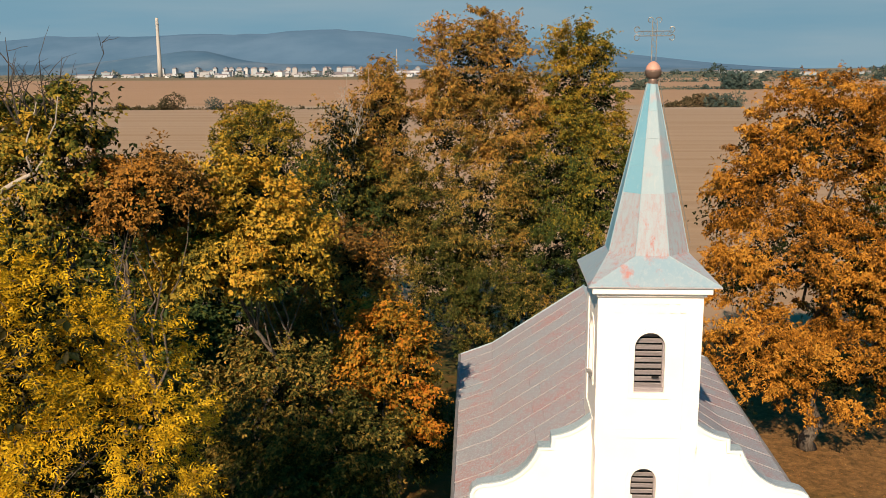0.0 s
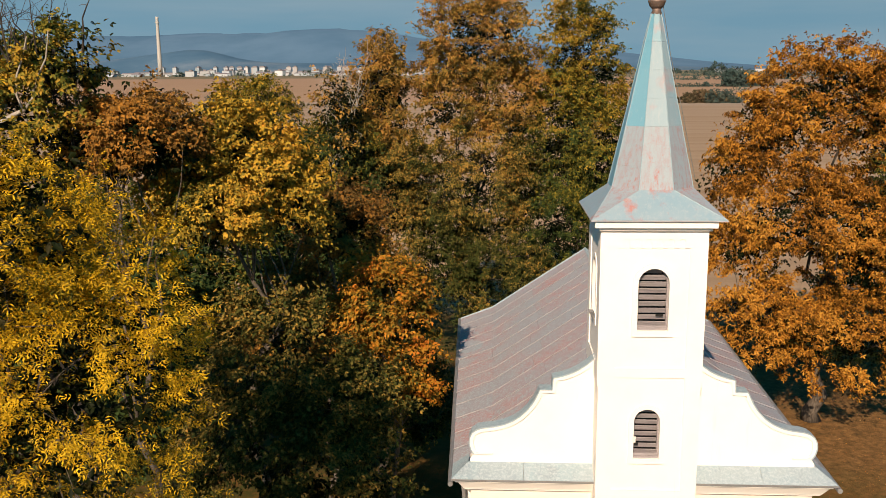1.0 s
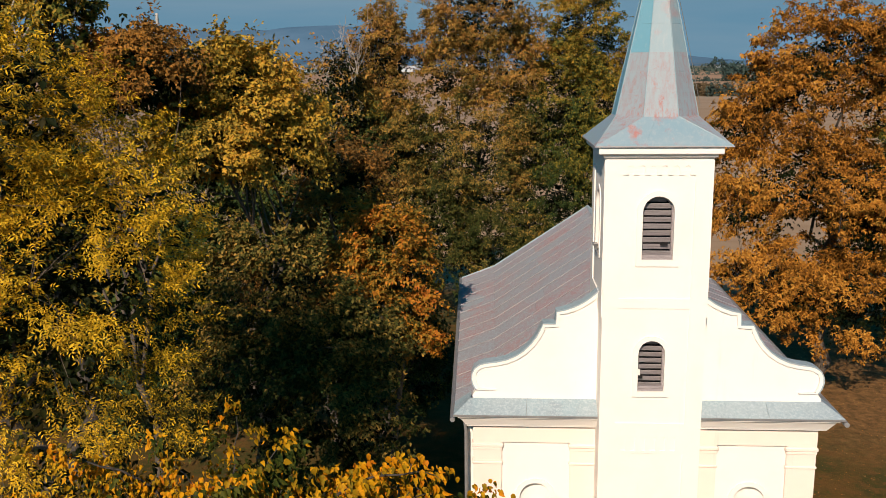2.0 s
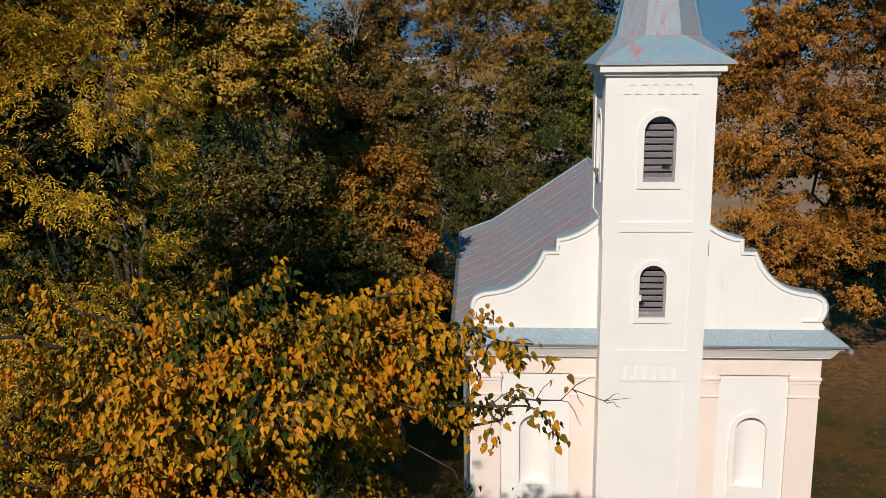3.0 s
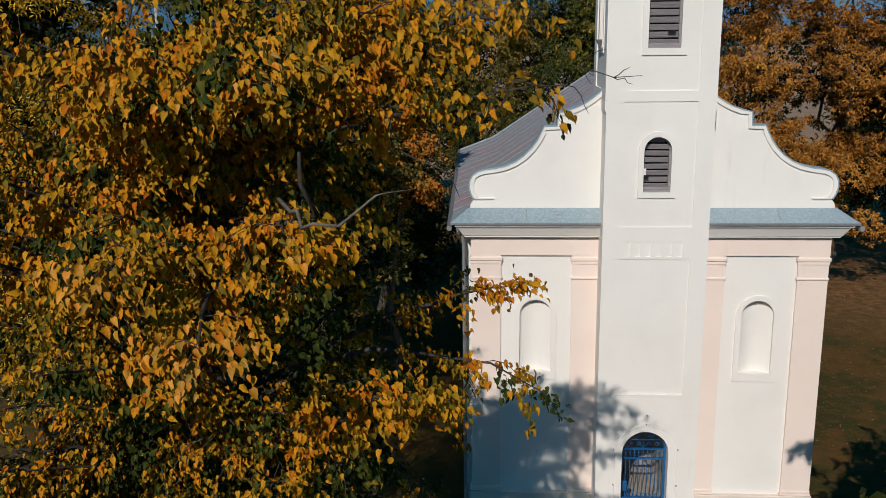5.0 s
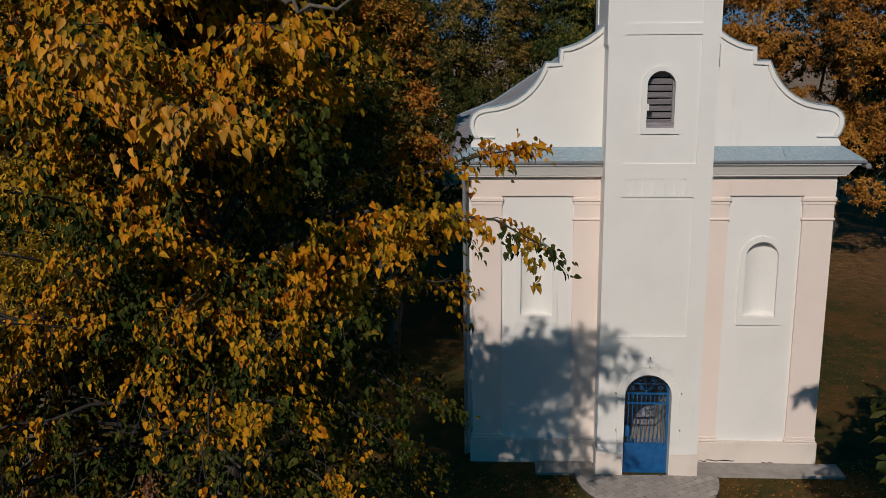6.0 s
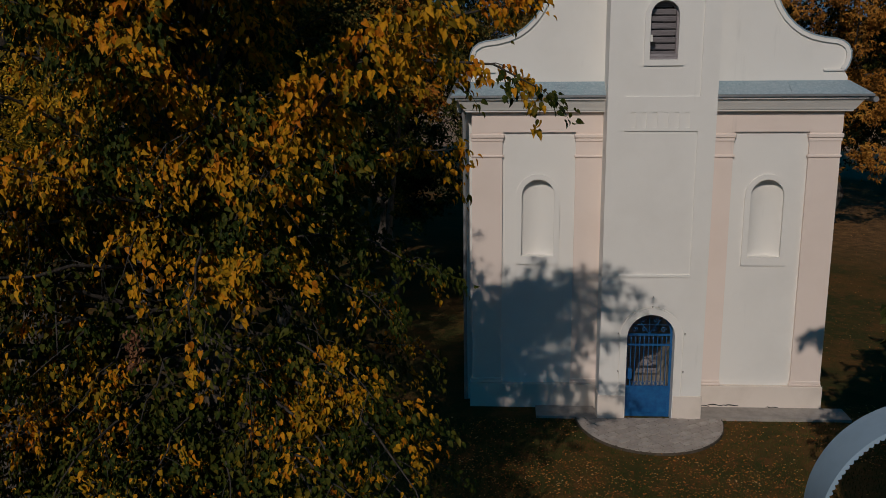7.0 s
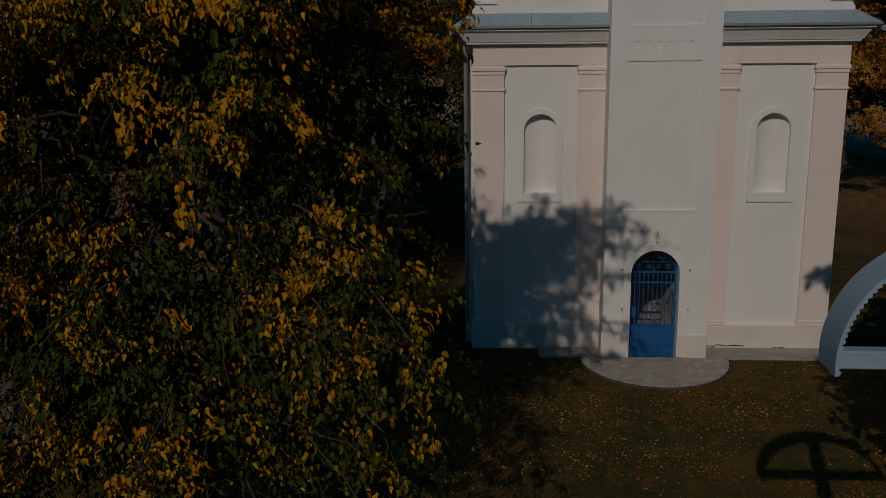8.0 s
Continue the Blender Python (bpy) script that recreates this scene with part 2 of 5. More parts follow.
GRASS = foliage("grass_blade", [(0.0, (0.03, 0.045, 0.012)), (0.6, (0.07, 0.075, 0.018)), (1.0, (0.14, 0.11, 0.03))], 0.8)


def ground_material():
    """Lawn with leaf litter round the church; tilled and stubble fields in strips beyond."""
    m = Mat("ground", 0.95, 0, 0.1)
    pos = m.coords()
    sep = m.node("ShaderNodeSeparateXYZ", Vector=pos)
    lawn = m.ramp(m.noise(0.35, 6, 0.65), [(0.3, (0.030, 0.043, 0.010)), (0.47, (0.055, 0.052, 0.014)), (0.62, (0.14, 0.072, 0.020))])
    lawn = m.mix(m.grey(m.noise(7, 5, 0.75), 0.45, 0.75), lawn, (0.07, 0.045, 0.015))
    lawn = m.mix(m.grey(m.noise(1.7, 6, 0.72), 0.50, 0.64), lawn, (0.135, 0.066, 0.021))
    lawn = m.mix(m.grey(m.noise(3.1, 5, 0.7), 0.55, 0.70), lawn, (0.045, 0.06, 0.014))
    # thick leaf fall round the chestnut
    by = m.node("ShaderNodeVectorMath", Vector=pos)
    by.operation = "DISTANCE"
    by.inputs[1].default_value = (15.0, 24.0, 0)
    fall = m.grey(by.outputs["Value"], 11, 5)
    leafy = m.ramp(m.noise(2.2, 7, 0.75), [(0.3, (0.06, 0.040, 0.016)), (0.5, (0.17, 0.090, 0.034)), (0.7, (0.29, 0.155, 0.058))])
    lawn = m.mix(fall, lawn, leafy)
    # the fields: distance northwards picks the strip
    wob = m.node("ShaderNodeMath")
    wob.operation = "MULTIPLY_ADD"
    m.put(wob.inputs[0], sep.outputs["X"])
    wob.inputs[1].default_value = 0.03
    m.put(wob.inputs[2], sep.outputs["Y"])
    far = m.grey(wob.outputs[0], 0, 2000)
    strips = m.ramp(far, [(0.0, (0.34, 0.235, 0.15)), (0.198, (0.32, 0.235, 0.17)), (0.205, (0.33, 0.275, 0.22)), (0.222, (0.35, 0.275, 0.21)), (0.228, (0.36, 0.225, 0.145)), (0.70, (0.34, 0.21, 0.14)), (0.72, (0.09, 0.10, 0.06)), (1.0, (0.10, 0.11, 0.075))], "LINEAR")
    rows = m.noise(1.0, 4, 0.6, m.coords((0.004, 0.22, 1)))
    clods = m.noise(0.5, 6, 0.7)
    field = m.mix(m.grey(rows, 0.4, 0.7), strips, (0.27, 0.18, 0.11))
    field = m.mix(m.grey(clods, 0.5, 0.8), field, (0.32, 0.235, 0.165))
    # the lawn's outer edge
    d = m.node("ShaderNodeVectorMath", Vector=pos)
    d.operation = "LENGTH"
    edge = m.node("ShaderNodeMath")
    edge.operation = "MULTIPLY_ADD"
    m.put(edge.inputs[0], m.noise(0.08, 4))
    edge.inputs[1].default_value = 16.0
    m.put(edge.inputs[2], d.outputs["Value"])
    c = m.mix(m.grey(edge.outputs[0], 52, 56), lawn, field)
    return m.color(c).bump(m.noise(6, 6, 0.75), 0.06, 0.8).m


GROUND = ground_material()
# emission for the added backdrop ring: horizon haze and faint cloud, painted as glow
HAZE = bpy.data.materials.new("glowing_sky_backdrop")
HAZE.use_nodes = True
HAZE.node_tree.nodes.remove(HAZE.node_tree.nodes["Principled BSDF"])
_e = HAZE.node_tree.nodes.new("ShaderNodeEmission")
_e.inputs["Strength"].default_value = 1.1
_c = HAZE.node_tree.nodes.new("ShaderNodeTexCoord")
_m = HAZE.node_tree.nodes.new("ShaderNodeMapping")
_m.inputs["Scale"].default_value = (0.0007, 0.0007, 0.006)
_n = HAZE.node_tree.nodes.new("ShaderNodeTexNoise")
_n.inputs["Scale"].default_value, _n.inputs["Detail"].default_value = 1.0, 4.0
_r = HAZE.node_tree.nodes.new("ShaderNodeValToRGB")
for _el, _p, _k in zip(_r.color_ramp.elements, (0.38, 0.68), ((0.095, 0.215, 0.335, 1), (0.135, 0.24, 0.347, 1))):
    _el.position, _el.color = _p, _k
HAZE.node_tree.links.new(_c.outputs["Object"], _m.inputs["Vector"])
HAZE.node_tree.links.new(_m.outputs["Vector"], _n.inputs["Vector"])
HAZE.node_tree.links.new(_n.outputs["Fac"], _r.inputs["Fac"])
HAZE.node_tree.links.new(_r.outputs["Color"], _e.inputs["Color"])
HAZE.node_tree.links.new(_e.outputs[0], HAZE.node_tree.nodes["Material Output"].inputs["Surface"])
# both hill colours carry the blue of the air: haze painted into the base
HILL = Mat("haze_tinted_hill", 1.0, 0, 0.0)
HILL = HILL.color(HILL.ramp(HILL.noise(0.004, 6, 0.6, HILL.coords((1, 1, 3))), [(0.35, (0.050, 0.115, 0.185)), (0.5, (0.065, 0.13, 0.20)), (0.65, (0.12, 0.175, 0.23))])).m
FARHILL = Mat("haze_tinted_ridge", 1.0, 0, 0.0)
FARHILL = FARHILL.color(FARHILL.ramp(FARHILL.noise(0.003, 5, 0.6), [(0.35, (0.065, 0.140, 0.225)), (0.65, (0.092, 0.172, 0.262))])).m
# wall tones mostly bluish grey, with the haze of distance mixed in
BLOCKS = Mat("haze_tinted_town_wall", 0.9, 0, 0.2)
BLOCKS = BLOCKS.color(BLOCKS.ramp(BLOCKS.node("ShaderNodeObjectInfo").outputs["Random"], [(0, (0.25, 0.30, 0.33)), (0.5, (0.36, 0.40, 0.43)), (0.8, (0.33, 0.31, 0.30)), (1, (0.52, 0.55, 0.57))])).m
TOWNROOF = Mat("town_roof", 0.9, 0, 0.2).color((0.20, 0.18, 0.19)).m
CHIMNEY = Mat("chimney_concrete", 0.9, 0, 0.2)
CHIMNEY = CHIMNEY.color(CHIMNEY.mix(CHIMNEY.noise(0.05), (0.36, 0.35, 0.33), (0.44, 0.42, 0.39))).m


# ---- mesh helpers ----
def thing(name, at=(0, 0, 0), label="", category="", group="", kind=""):
    ob = new(name)
    ob.location = at
    return tagged(ob, label, category, group, kind)


def link(name, me, material, parent=None, label="", at=None):
    ob = new(name, me)
    if material and not me.materials:
        me.materials.append(material)
    if parent is not None:
        ob.parent = parent
    if at is not None:
        ob.location = at
    if label:
        ob["label"] = label
    return ob


def part(name, bm, material, parent=None, label="", smooth=False):
    me = bpy.data.meshes.new(name)
    bmesh.ops.recalc_face_normals(bm, faces=bm.faces[:])
    bm.to_mesh(me)
    bm.free()
    if smooth:
        me.shade_smooth()
    return link(name, me, material, parent, label)


def box(bm, x0, x1, y0, y1, z0, z1):
    v = [bm.verts.new(p) for p in ((x0, y0, z0), (x1, y0, z0), (x1, y1, z0), (x0, y1, z0), (x0, y0, z1), (x1, y0, z1), (x1, y1, z1), (x0, y1, z1))]
    for f in ((0, 3, 2, 1), (4, 5, 6, 7), (0, 1, 5, 4), (1, 2, 6, 5), (2, 3, 7, 6), (3, 0, 4, 7)):
        bm.faces.new([v[i] for i in f])
    return bm


def boxes(*rows):
    bm = bmesh.new()
    for r in rows:
        box(bm, *r)
    return bm


def soften(bm, w=0.01):
    bmesh.ops.bevel(bm, geom=bm.edges[:], offset=w, segments=1, affect="EDGES", profile=0.5)
    return bm


def arch(cx, half, z0, spring, n=14, rise=None):
    """An upright opening with a round head, as x, z points."""
    rise = half if rise is None else rise
    pts = [(cx - half, z0), (cx + half, z0)]
    return pts + [(cx + half * math.cos(math.pi * i / n), spring + rise * math.sin(math.pi * i / n)) for i in range(n + 1)]


def rect(x0, x1, z0, z1):
    return [(x0, z0), (x1, z0), (x1, z1), (x0, z1)]


def slab(outline, holes=(), y0=0.0, y1=0.1, bm=None):
    """A wall in the x-z plane from y0 to y1, with openings through it."""
    bm = bm or bmesh.new()
    sides = []
    for y in (y0, y1):
        edges = []
        loops = []
        for pts in (outline, *holes):
            vs = [bm.verts.new((x, y, z)) for x, z in pts]
            loops.append(vs)
            edges += [bm.edges.new((vs[i], vs[(i + 1) % len(vs)])) for i in range(len(vs))]
        bmesh.ops.triangle_fill(bm, use_beauty=True, use_dissolve=False, edges=edges)
        sides.append(loops)
    for a, b in zip(*sides):
        for i in range(len(a)):
            j = (i + 1) % len(a)
            bm.faces.new((a[i], a[j], b[j], b[i]))
    return bm


def ring(outer, inner, y0, y1):
    """A moulding between two outlines of as many points."""
    bm = bmesh.new()
    v = [[bm.verts.new((x, y, z)) for x, z in pts] for y in (y0, y1) for pts in (outer, inner)]
    n = len(outer)
    for i in range(n):
        j = (i + 1) % n
        bm.faces.new((v[0][i], v[0][j], v[1][j], v[1][i]))
        bm.faces.new((v[2][i], v[2][j], v[3][j], v[3][i]))
        bm.faces.new((v[0][i], v[0][j], v[2][j], v[2][i]))
        bm.faces.new((v[1][i], v[1][j], v[3][j], v[3][i]))
    return bm


def tube(path, radii, n=8, bm=None):
    """A tapering round bar along a line of points."""
    bm = bm or bmesh.new()
    rings = []
    for i, p in enumerate(path):
        p = Vector([float(c) for c in p])
        d = Vector([float(u - w) for u, w in zip(path[min(i + 1, len(path) - 1)], path[max(i - 1, 0)])]).normalized()
        a = d.cross(Vector((0.31, 0.17, 0.93)) if abs(d.z) < 0.9 else Vector((1, 0.1, 0))).normalized()
        b = d.cross(a)
        r = radii[i] if hasattr(radii, "__len__") else radii
        r = float(r)
        rings.append([bm.verts.new(p + r * (math.cos(2 * math.pi * k / n) * a + math.sin(2 * math.pi * k / n) * b)) for k in range(n)])
    for r0, r1 in zip(rings, rings[1:]):
        for k in range(n):
            bm.faces.new((r0[k], r0[(k + 1) % n], r1[(k + 1) % n], r1[k]))
    for r in (rings[0], rings[-1]):
        if n > 2:
            bm.faces.new(r)
    return bm


def lathe(profile, n=20, at=(0, 0)):
    bm = bmesh.new()
    rings = [[bm.verts.new((at[0] + r * math.cos(2 * math.pi * k / n), at[1] + r * math.sin(2 * math.pi * k / n), z)) for k in range(n)] for r, z in profile]
    for a, b in zip(rings, rings[1:]):
        for k in range(n):
            bm.faces.new((a[k], a[(k + 1) % n], b[(k + 1) % n], b[k]))
    bm.faces.new(rings[0])
    bm.faces.new(rings[-1])
    return bm


def raw_mesh(name, verts, faces, smooth=False):
    me = bpy.data.meshes.new(name)
    me.from_pydata(verts, [], faces)
    me.update()
    if smooth:
        me.shade_smooth()
    return me


def tri_mesh(name, verts, tris):
    """A mesh from arrays of corners and triangles."""
    me = bpy.data.meshes.new(name)
    me.vertices.add(len(verts))
    me.vertices.foreach_set("co", np.asarray(verts, np.float32).ravel())
    me.loops.add(3 * len(tris))
    me.polygons.add(len(tris))
    me.loops.foreach_set("vertex_index", np.asarray(tris, np.int32).ravel())
    me.polygons.foreach_set("loop_start", np.arange(0, 3 * len(tris), 3, dtype=np.int32))
    me.update(calc_edges=True)
    me.validate()
    return me


# ---- ground ----
def ground():
    xs = [-4900, -2500, -1200, -600, -300, -150, -80] + list(range(-40, 41, 4)) + [80, 150, 300, 600, 1200, 2500, 4900]
    ys = [-4900, -2500, -1200, -500, -200, -100, -60] + list(range(-40, 41, 4)) + [80, 150, 300, 600, 1200, 2500, 4900]
    verts = [(x, y, 0.04 * noise.noise((x * 0.13, y * 0.13, 0.0)) - 0.03 if abs(x) < 42 and abs(y) < 42 and not (abs(x) < 9 and -6 < y < 20) else -0.02) for y in ys for x in xs]
    n = len(xs)
    faces = [(j * n + i, j * n + i + 1, (j + 1) * n + i + 1, (j + 1) * n + i) for j in range(len(ys) - 1) for i in range(n - 1)]
    ob = link("ground", raw_mesh("ground", verts, faces), GROUND)
    tagged(ob, "mown autumn lawn with fallen leaves, ploughed fields beyond", "ground", kind="structure")


ground()


# ---- the church ----
church = thing("church", label="small white-plastered village church with a copper-green spire", category="church")
TW, TD, TAX = 1.21, 2.6, 1.3        # half width, depth and axis of the tower
WIN = arch(0.02, 0.36, 11.79, 12.93)
WIN2 = arch(-0.02, 0.31, 8.56, 9.52)
DOOR = arch(-0.02, 0.56, -0.1, 2.10)

tower = part("tower_wall", slab(rect(-TW, TW, -0.2, 14.2), [WIN, WIN2, DOOR], 0.03, 0.5), WHITE, church)


def lombard(x0, x1, z, zt, n):
    """Points along the head of a panel with n small round arches, from right to left."""
    pts, w = [], (x1 - x0) / (2 * n + 1)
    for k in range(n):
        right = x1 - w - 2 * k * w
        pts += [(right, z)] + [(right - w / 2 + w / 2 * math.cos(math.pi * i / 6), zt - w / 2 + w / 2 * math.sin(math.pi * i / 6)) for i in range(7)] + [(right - w, z)]
    return pts


panel_top = [(-0.83, 10.86), (0.83, 10.86), (0.83, 13.78)] + lombard(-0.83, 0.83, 13.78, 14.0, 6) + [(-0.83, 13.78)]
flutes = [arch(-0.63 + 0.24 * k, 0.055, 7.05, 7.36, 6) for k in range(6)]
notch = arch(-0.02, 0.76, 0.6, 2.10)
relief = slab([(-TW - 0.006, 14.19), (-TW - 0.006, 0.6), notch[0]] + notch[:1:-1][1:] + [notch[1], (TW + 0.006, 0.6), (TW + 0.006, 14.19)], [panel_top, rect(-0.83, 0.83, 7.75, 10.62), *flutes, rect(-0.83, 0.81, 3.62, 6.98)], 0.004, 0.032)
part("tower_facing", relief, WHITE, church)
part("string_course", boxes((-0.83, 0.81, -0.012, 0.05, 3.575, 3.625)), WHITE, church)
# sides and back of the tower
for sx in (-1, 1):
    bm = slab(rect(0.504, TD, 0, 14.2), [arch(TAX, 0.36, 11.79, 12.93)], 0, 0.45)
    bmesh.ops.transform(bm, matrix=Matrix(((0, sx, 0, -TW * sx if sx > 0 else TW), (1, 0, 0, 0), (0, 0, 1, 0), (0, 0, 0, 1))), verts=bm.verts[:])
    part("tower_side_wall", bm, WHITE, church)
    bm = slab(rect(0.03, TD, 10.4, 14.19), [[(TAX - 0.83, 10.86), (TAX + 0.83, 10.86), (TAX + 0.83, 13.82), (TAX - 0.83, 13.82)]], 0, 0.03)
    bmesh.ops.transform(bm, matrix=Matrix(((0, -sx, 0, (TW + 0.03) * sx), (1, 0, 0, 0), (0, 0, 1, 0), (0, 0, 0, 1))), verts=bm.verts[:])
    part("tower_side_facing", bm, WHITE, church)
part("tower_back_wall", boxes((-TW + 0.451, TW - 0.451, TD - 0.4, TD, 7, 14.2)), WHITE, church)


def frame_moulding(op, w, y0, y1, bottom=None):
    """A flat surround following an opening with a round head."""
    xs = [p[0] for p in op]
    zs = [p[1] for p in op]
    cx, half, z0 = (min(xs) + max(xs)) / 2, (max(xs) - min(xs)) / 2, min(zs)
    outer = arch(cx, half + w, z0 - (w if bottom is None else bottom), max(zs) - half)
    return ring(outer, op, y0, y1)


def louvred_window(op, y, louvres, label):
    """A wooden louvre in an opening: frame, slats and a near-black backing that paints the unlit inside."""
    xs = [p[0] for p in op]
    zs = [p[1] for p in op]
    cx, half, z0, z1 = (min(xs) + max(xs)) / 2, (max(xs) - min(xs)) / 2, min(zs), max(zs)
    w = thing("louvred_window")
    w.parent = church
    w["label"] = label
    part("window_frame", frame_moulding(arch(cx, half - 0.035, z0 + 0.05, z1 - half), 0.034, y, y + 0.09, 0.049), LOUVRE, w)
    part("backing", slab(arch(cx, half + 0.02, z0 - 0.02, z1 - half), (), y + 0.2, y + 0.22), DARK, w)
    step = (z1 - z0 - 0.06) / louvres
    for k in range(louvres):
        z = z0 + 0.05 + step * (k + 0.5)
        hw = half - 0.04
        if z > z1 - half:
            hw = math.sqrt(max(half ** 2 - (z - z1 + half) ** 2, 0.01)) - 0.035
        bm = bmesh.new()
        box(bm, cx - hw, cx + hw, -0.012, 0.012, -0.40 * step, 0.40 * step)
        bmesh.ops.rotate(bm, cent=(0, 0, 0), matrix=Matrix.Rotation(radians(24 + random.uniform(-3, 3)), 3, "X"), verts=bm.verts[:])
        bmesh.ops.rotate(bm, cent=(0, 0, 0), matrix=Matrix.Rotation(radians(random.uniform(-0.6, 0.6)), 3, "Y"), verts=bm.verts[:])
        bmesh.ops.translate(bm, vec=(0, y + 0.06, z), verts=bm.verts[:])
        part("slat", bm, LOUVRE, w)
    return w


part("window_surround", frame_moulding(WIN, 0.13, -0.012, 0.031, 0.15), WHITE, church)
part("window_surround", frame_moulding(WIN2, 0.12, -0.012, 0.031, 0.13), WHITE, church)
part("door_surround", frame_moulding(DOOR, 0.17, -0.01, 0.031, 0.0), WHITE, church)
louvred_window(WIN, 0.14, 9, "grey weathered louvre, one slat broken")
louvred_window(WIN2, 0.14, 8, "grey weathered louvre, one slat broken")
part("window_sill", soften(boxes((-0.35, 0.40, 0.06, 0.16, 11.775, 11.90)), 0.008), LOUVRE, church)
part("window_sill", soften(boxes((-0.33, 0.30, 0.06, 0.16, 8.545, 8.68)), 0.008), LOUVRE, church)
part("loose_slat", boxes((-0.325, -0.265, 0.07, 0.09, 8.95, 9.10)), WHITE, church, "splintered white board end")
# black blocks before the whole slats, painting the dark of two holes
part("painted_slat_hole", boxes((-0.30, -0.20, 0.10, 0.125, 8.86, 8.94)), DARK, church)
part("painted_slat_hole", boxes((0.10, 0.27, 0.10, 0.125, 12.12, 12.17)), DARK, church)
# the side louvre of the belfry, turned to the west
side = louvred_window(arch(0, 0.36, 11.79, 12.93), 0.16, 9, "grey weathered louvre")
side.matrix_basis = Matrix.Translation((-TW - 0.0, TAX, 0)) @ Matrix.Rotation(radians(-90), 4, "Z")
bm = frame_moulding(arch(0, 0.36, 11.79, 12.93), 0.12, -0.022, 0.0, 0.12)
bmesh.ops.transform(bm, matrix=Matrix.Translation((-TW - 0.001, TAX, 0)) @ Matrix.Rotation(radians(-90), 4, "Z"), verts=bm.verts[:])
part("side_surround", bm, WHITE, church)

# a bent sheet flap at the foot of the side louvre
flap = bmesh.new()
fv = [flap.verts.new(p) for p in ((-TW - 0.03, 0.98, 11.98), (-TW - 0.03, 1.20, 11.98), (-TW - 0.03, 1.16, 11.70), (-TW - 0.16, 0.98, 11.98), (-TW - 0.16, 1.20, 11.98))]
for f in ((0, 1, 2), (3, 4, 2), (0, 3, 2), (1, 4, 2), (0, 1, 4, 3)):
    flap.faces.new([fv[i] for i in f])
part("vent_flap", flap, GUTTER, church)

# tower cornice
part("tower_cornice", soften(boxes((-1.29, 1.29, -0.08, TD + 0.08, 14.19, 14.27)), 0.01), WHITE, church)
part("tower_cornice", soften(boxes((-1.40, 1.40, -0.19, TD + 0.19, 14.271, 14.44)), 0.015), WHITE, church)


# ---- the spire: a flared skirt and eight tapering sides, clad in sheets ----
spire = thing("spire", (0.05, TAX, 0))
spire.parent = church
spire["label"] = "patinated green and pink sheet-metal spire"
KZ, KR, TZ, TR, EZ, ER = 15.08, 0.95, 19.12, 0.10, 14.46, 1.53


def sheet(corners, thick=0.010, gap=0.0005):
    """One metal sheet through four or three corners, raised by its thickness."""
    bm = bmesh.new()
    c = [Vector(p) for p in corners]
    mid = sum(c, Vector()) / len(c)
    nrm = (c[1] - c[0]).cross(c[2] - c[0]).normalized()
    low = [bm.verts.new(p + (mid - p).normalized() * gap) for p in c]
    top = [bm.verts.new(p + (mid - p).normalized() * (gap + 0.0012) + nrm * thick) for p in c]
    bm.faces.new(top)
    bm.faces.new(low[::-1])
    for i in range(len(c)):
        j = (i + 1) % len(c)
        bm.faces.new((low[i], low[j], top[j], top[i]))
    return bm


def octagon(r, z, k):
    a = math.pi / 8 + math.pi / 4 * k - math.pi / 2
    R = r / math.cos(math.pi / 8)
    return Vector((R * math.cos(a), R * math.sin(a), z))


core = bmesh.new()
lower = [core.verts.new(octagon(KR - 0.01, KZ, k)) for k in range(8)]
upper = [core.verts.new(octagon(TR - 0.01, TZ, k)) for k in range(8)]
square = [core.verts.new((sx * (ER - 0.015), sy * (ER - 0.015), EZ)) for sx, sy in ((1, -1), (1, 1), (-1, 1), (-1, -1))]
for k in range(8):
    core.faces.new((lower[k], lower[(k + 1) % 8], upper[(k + 1) % 8], upper[k]))
for q in range(4):
    core.faces.new((square[q], lower[2 * q + 1], lower[2 * q]))
    core.faces.new((square[q], square[(q + 1) % 4], lower[(2 * q + 2) % 8], lower[2 * q + 1]))
core.faces.new(upper)
core.faces.new(square)
part("spire_core", core, PATINA, spire)
cuts = [0.0, 0.13, 0.25, 0.36, 0.52, 0.68, 0.84, 1.0]
for a, b in zip(cuts, cuts[1:]):
    r0, r1, z0, z1 = KR + (TR - KR) * a, KR + (TR - KR) * b, KZ + (TZ - KZ) * a, KZ + (TZ - KZ) * b
    for k in range(8):
        coat = (PRIMER if k in (0, 1, 7) else PATINA) if b < 0.4 else (ZINC if k in (0, 1) else PATINA)
        bm = sheet([octagon(r0, z0, 7), octagon(r0, z0, 8), octagon(r1, z1, 8), octagon(r1, z1, 7)])
        bmesh.ops.rotate(bm, cent=(0, 0, 0), matrix=Matrix.Rotation(math.pi / 4 * k, 3, "Z"), verts=bm.verts[:])
        part("sheet", bm, coat, spire, "pink primed sheet" if coat is PRIMER else "pale zinc sheet" if coat is ZINC else "teal patinated sheet")
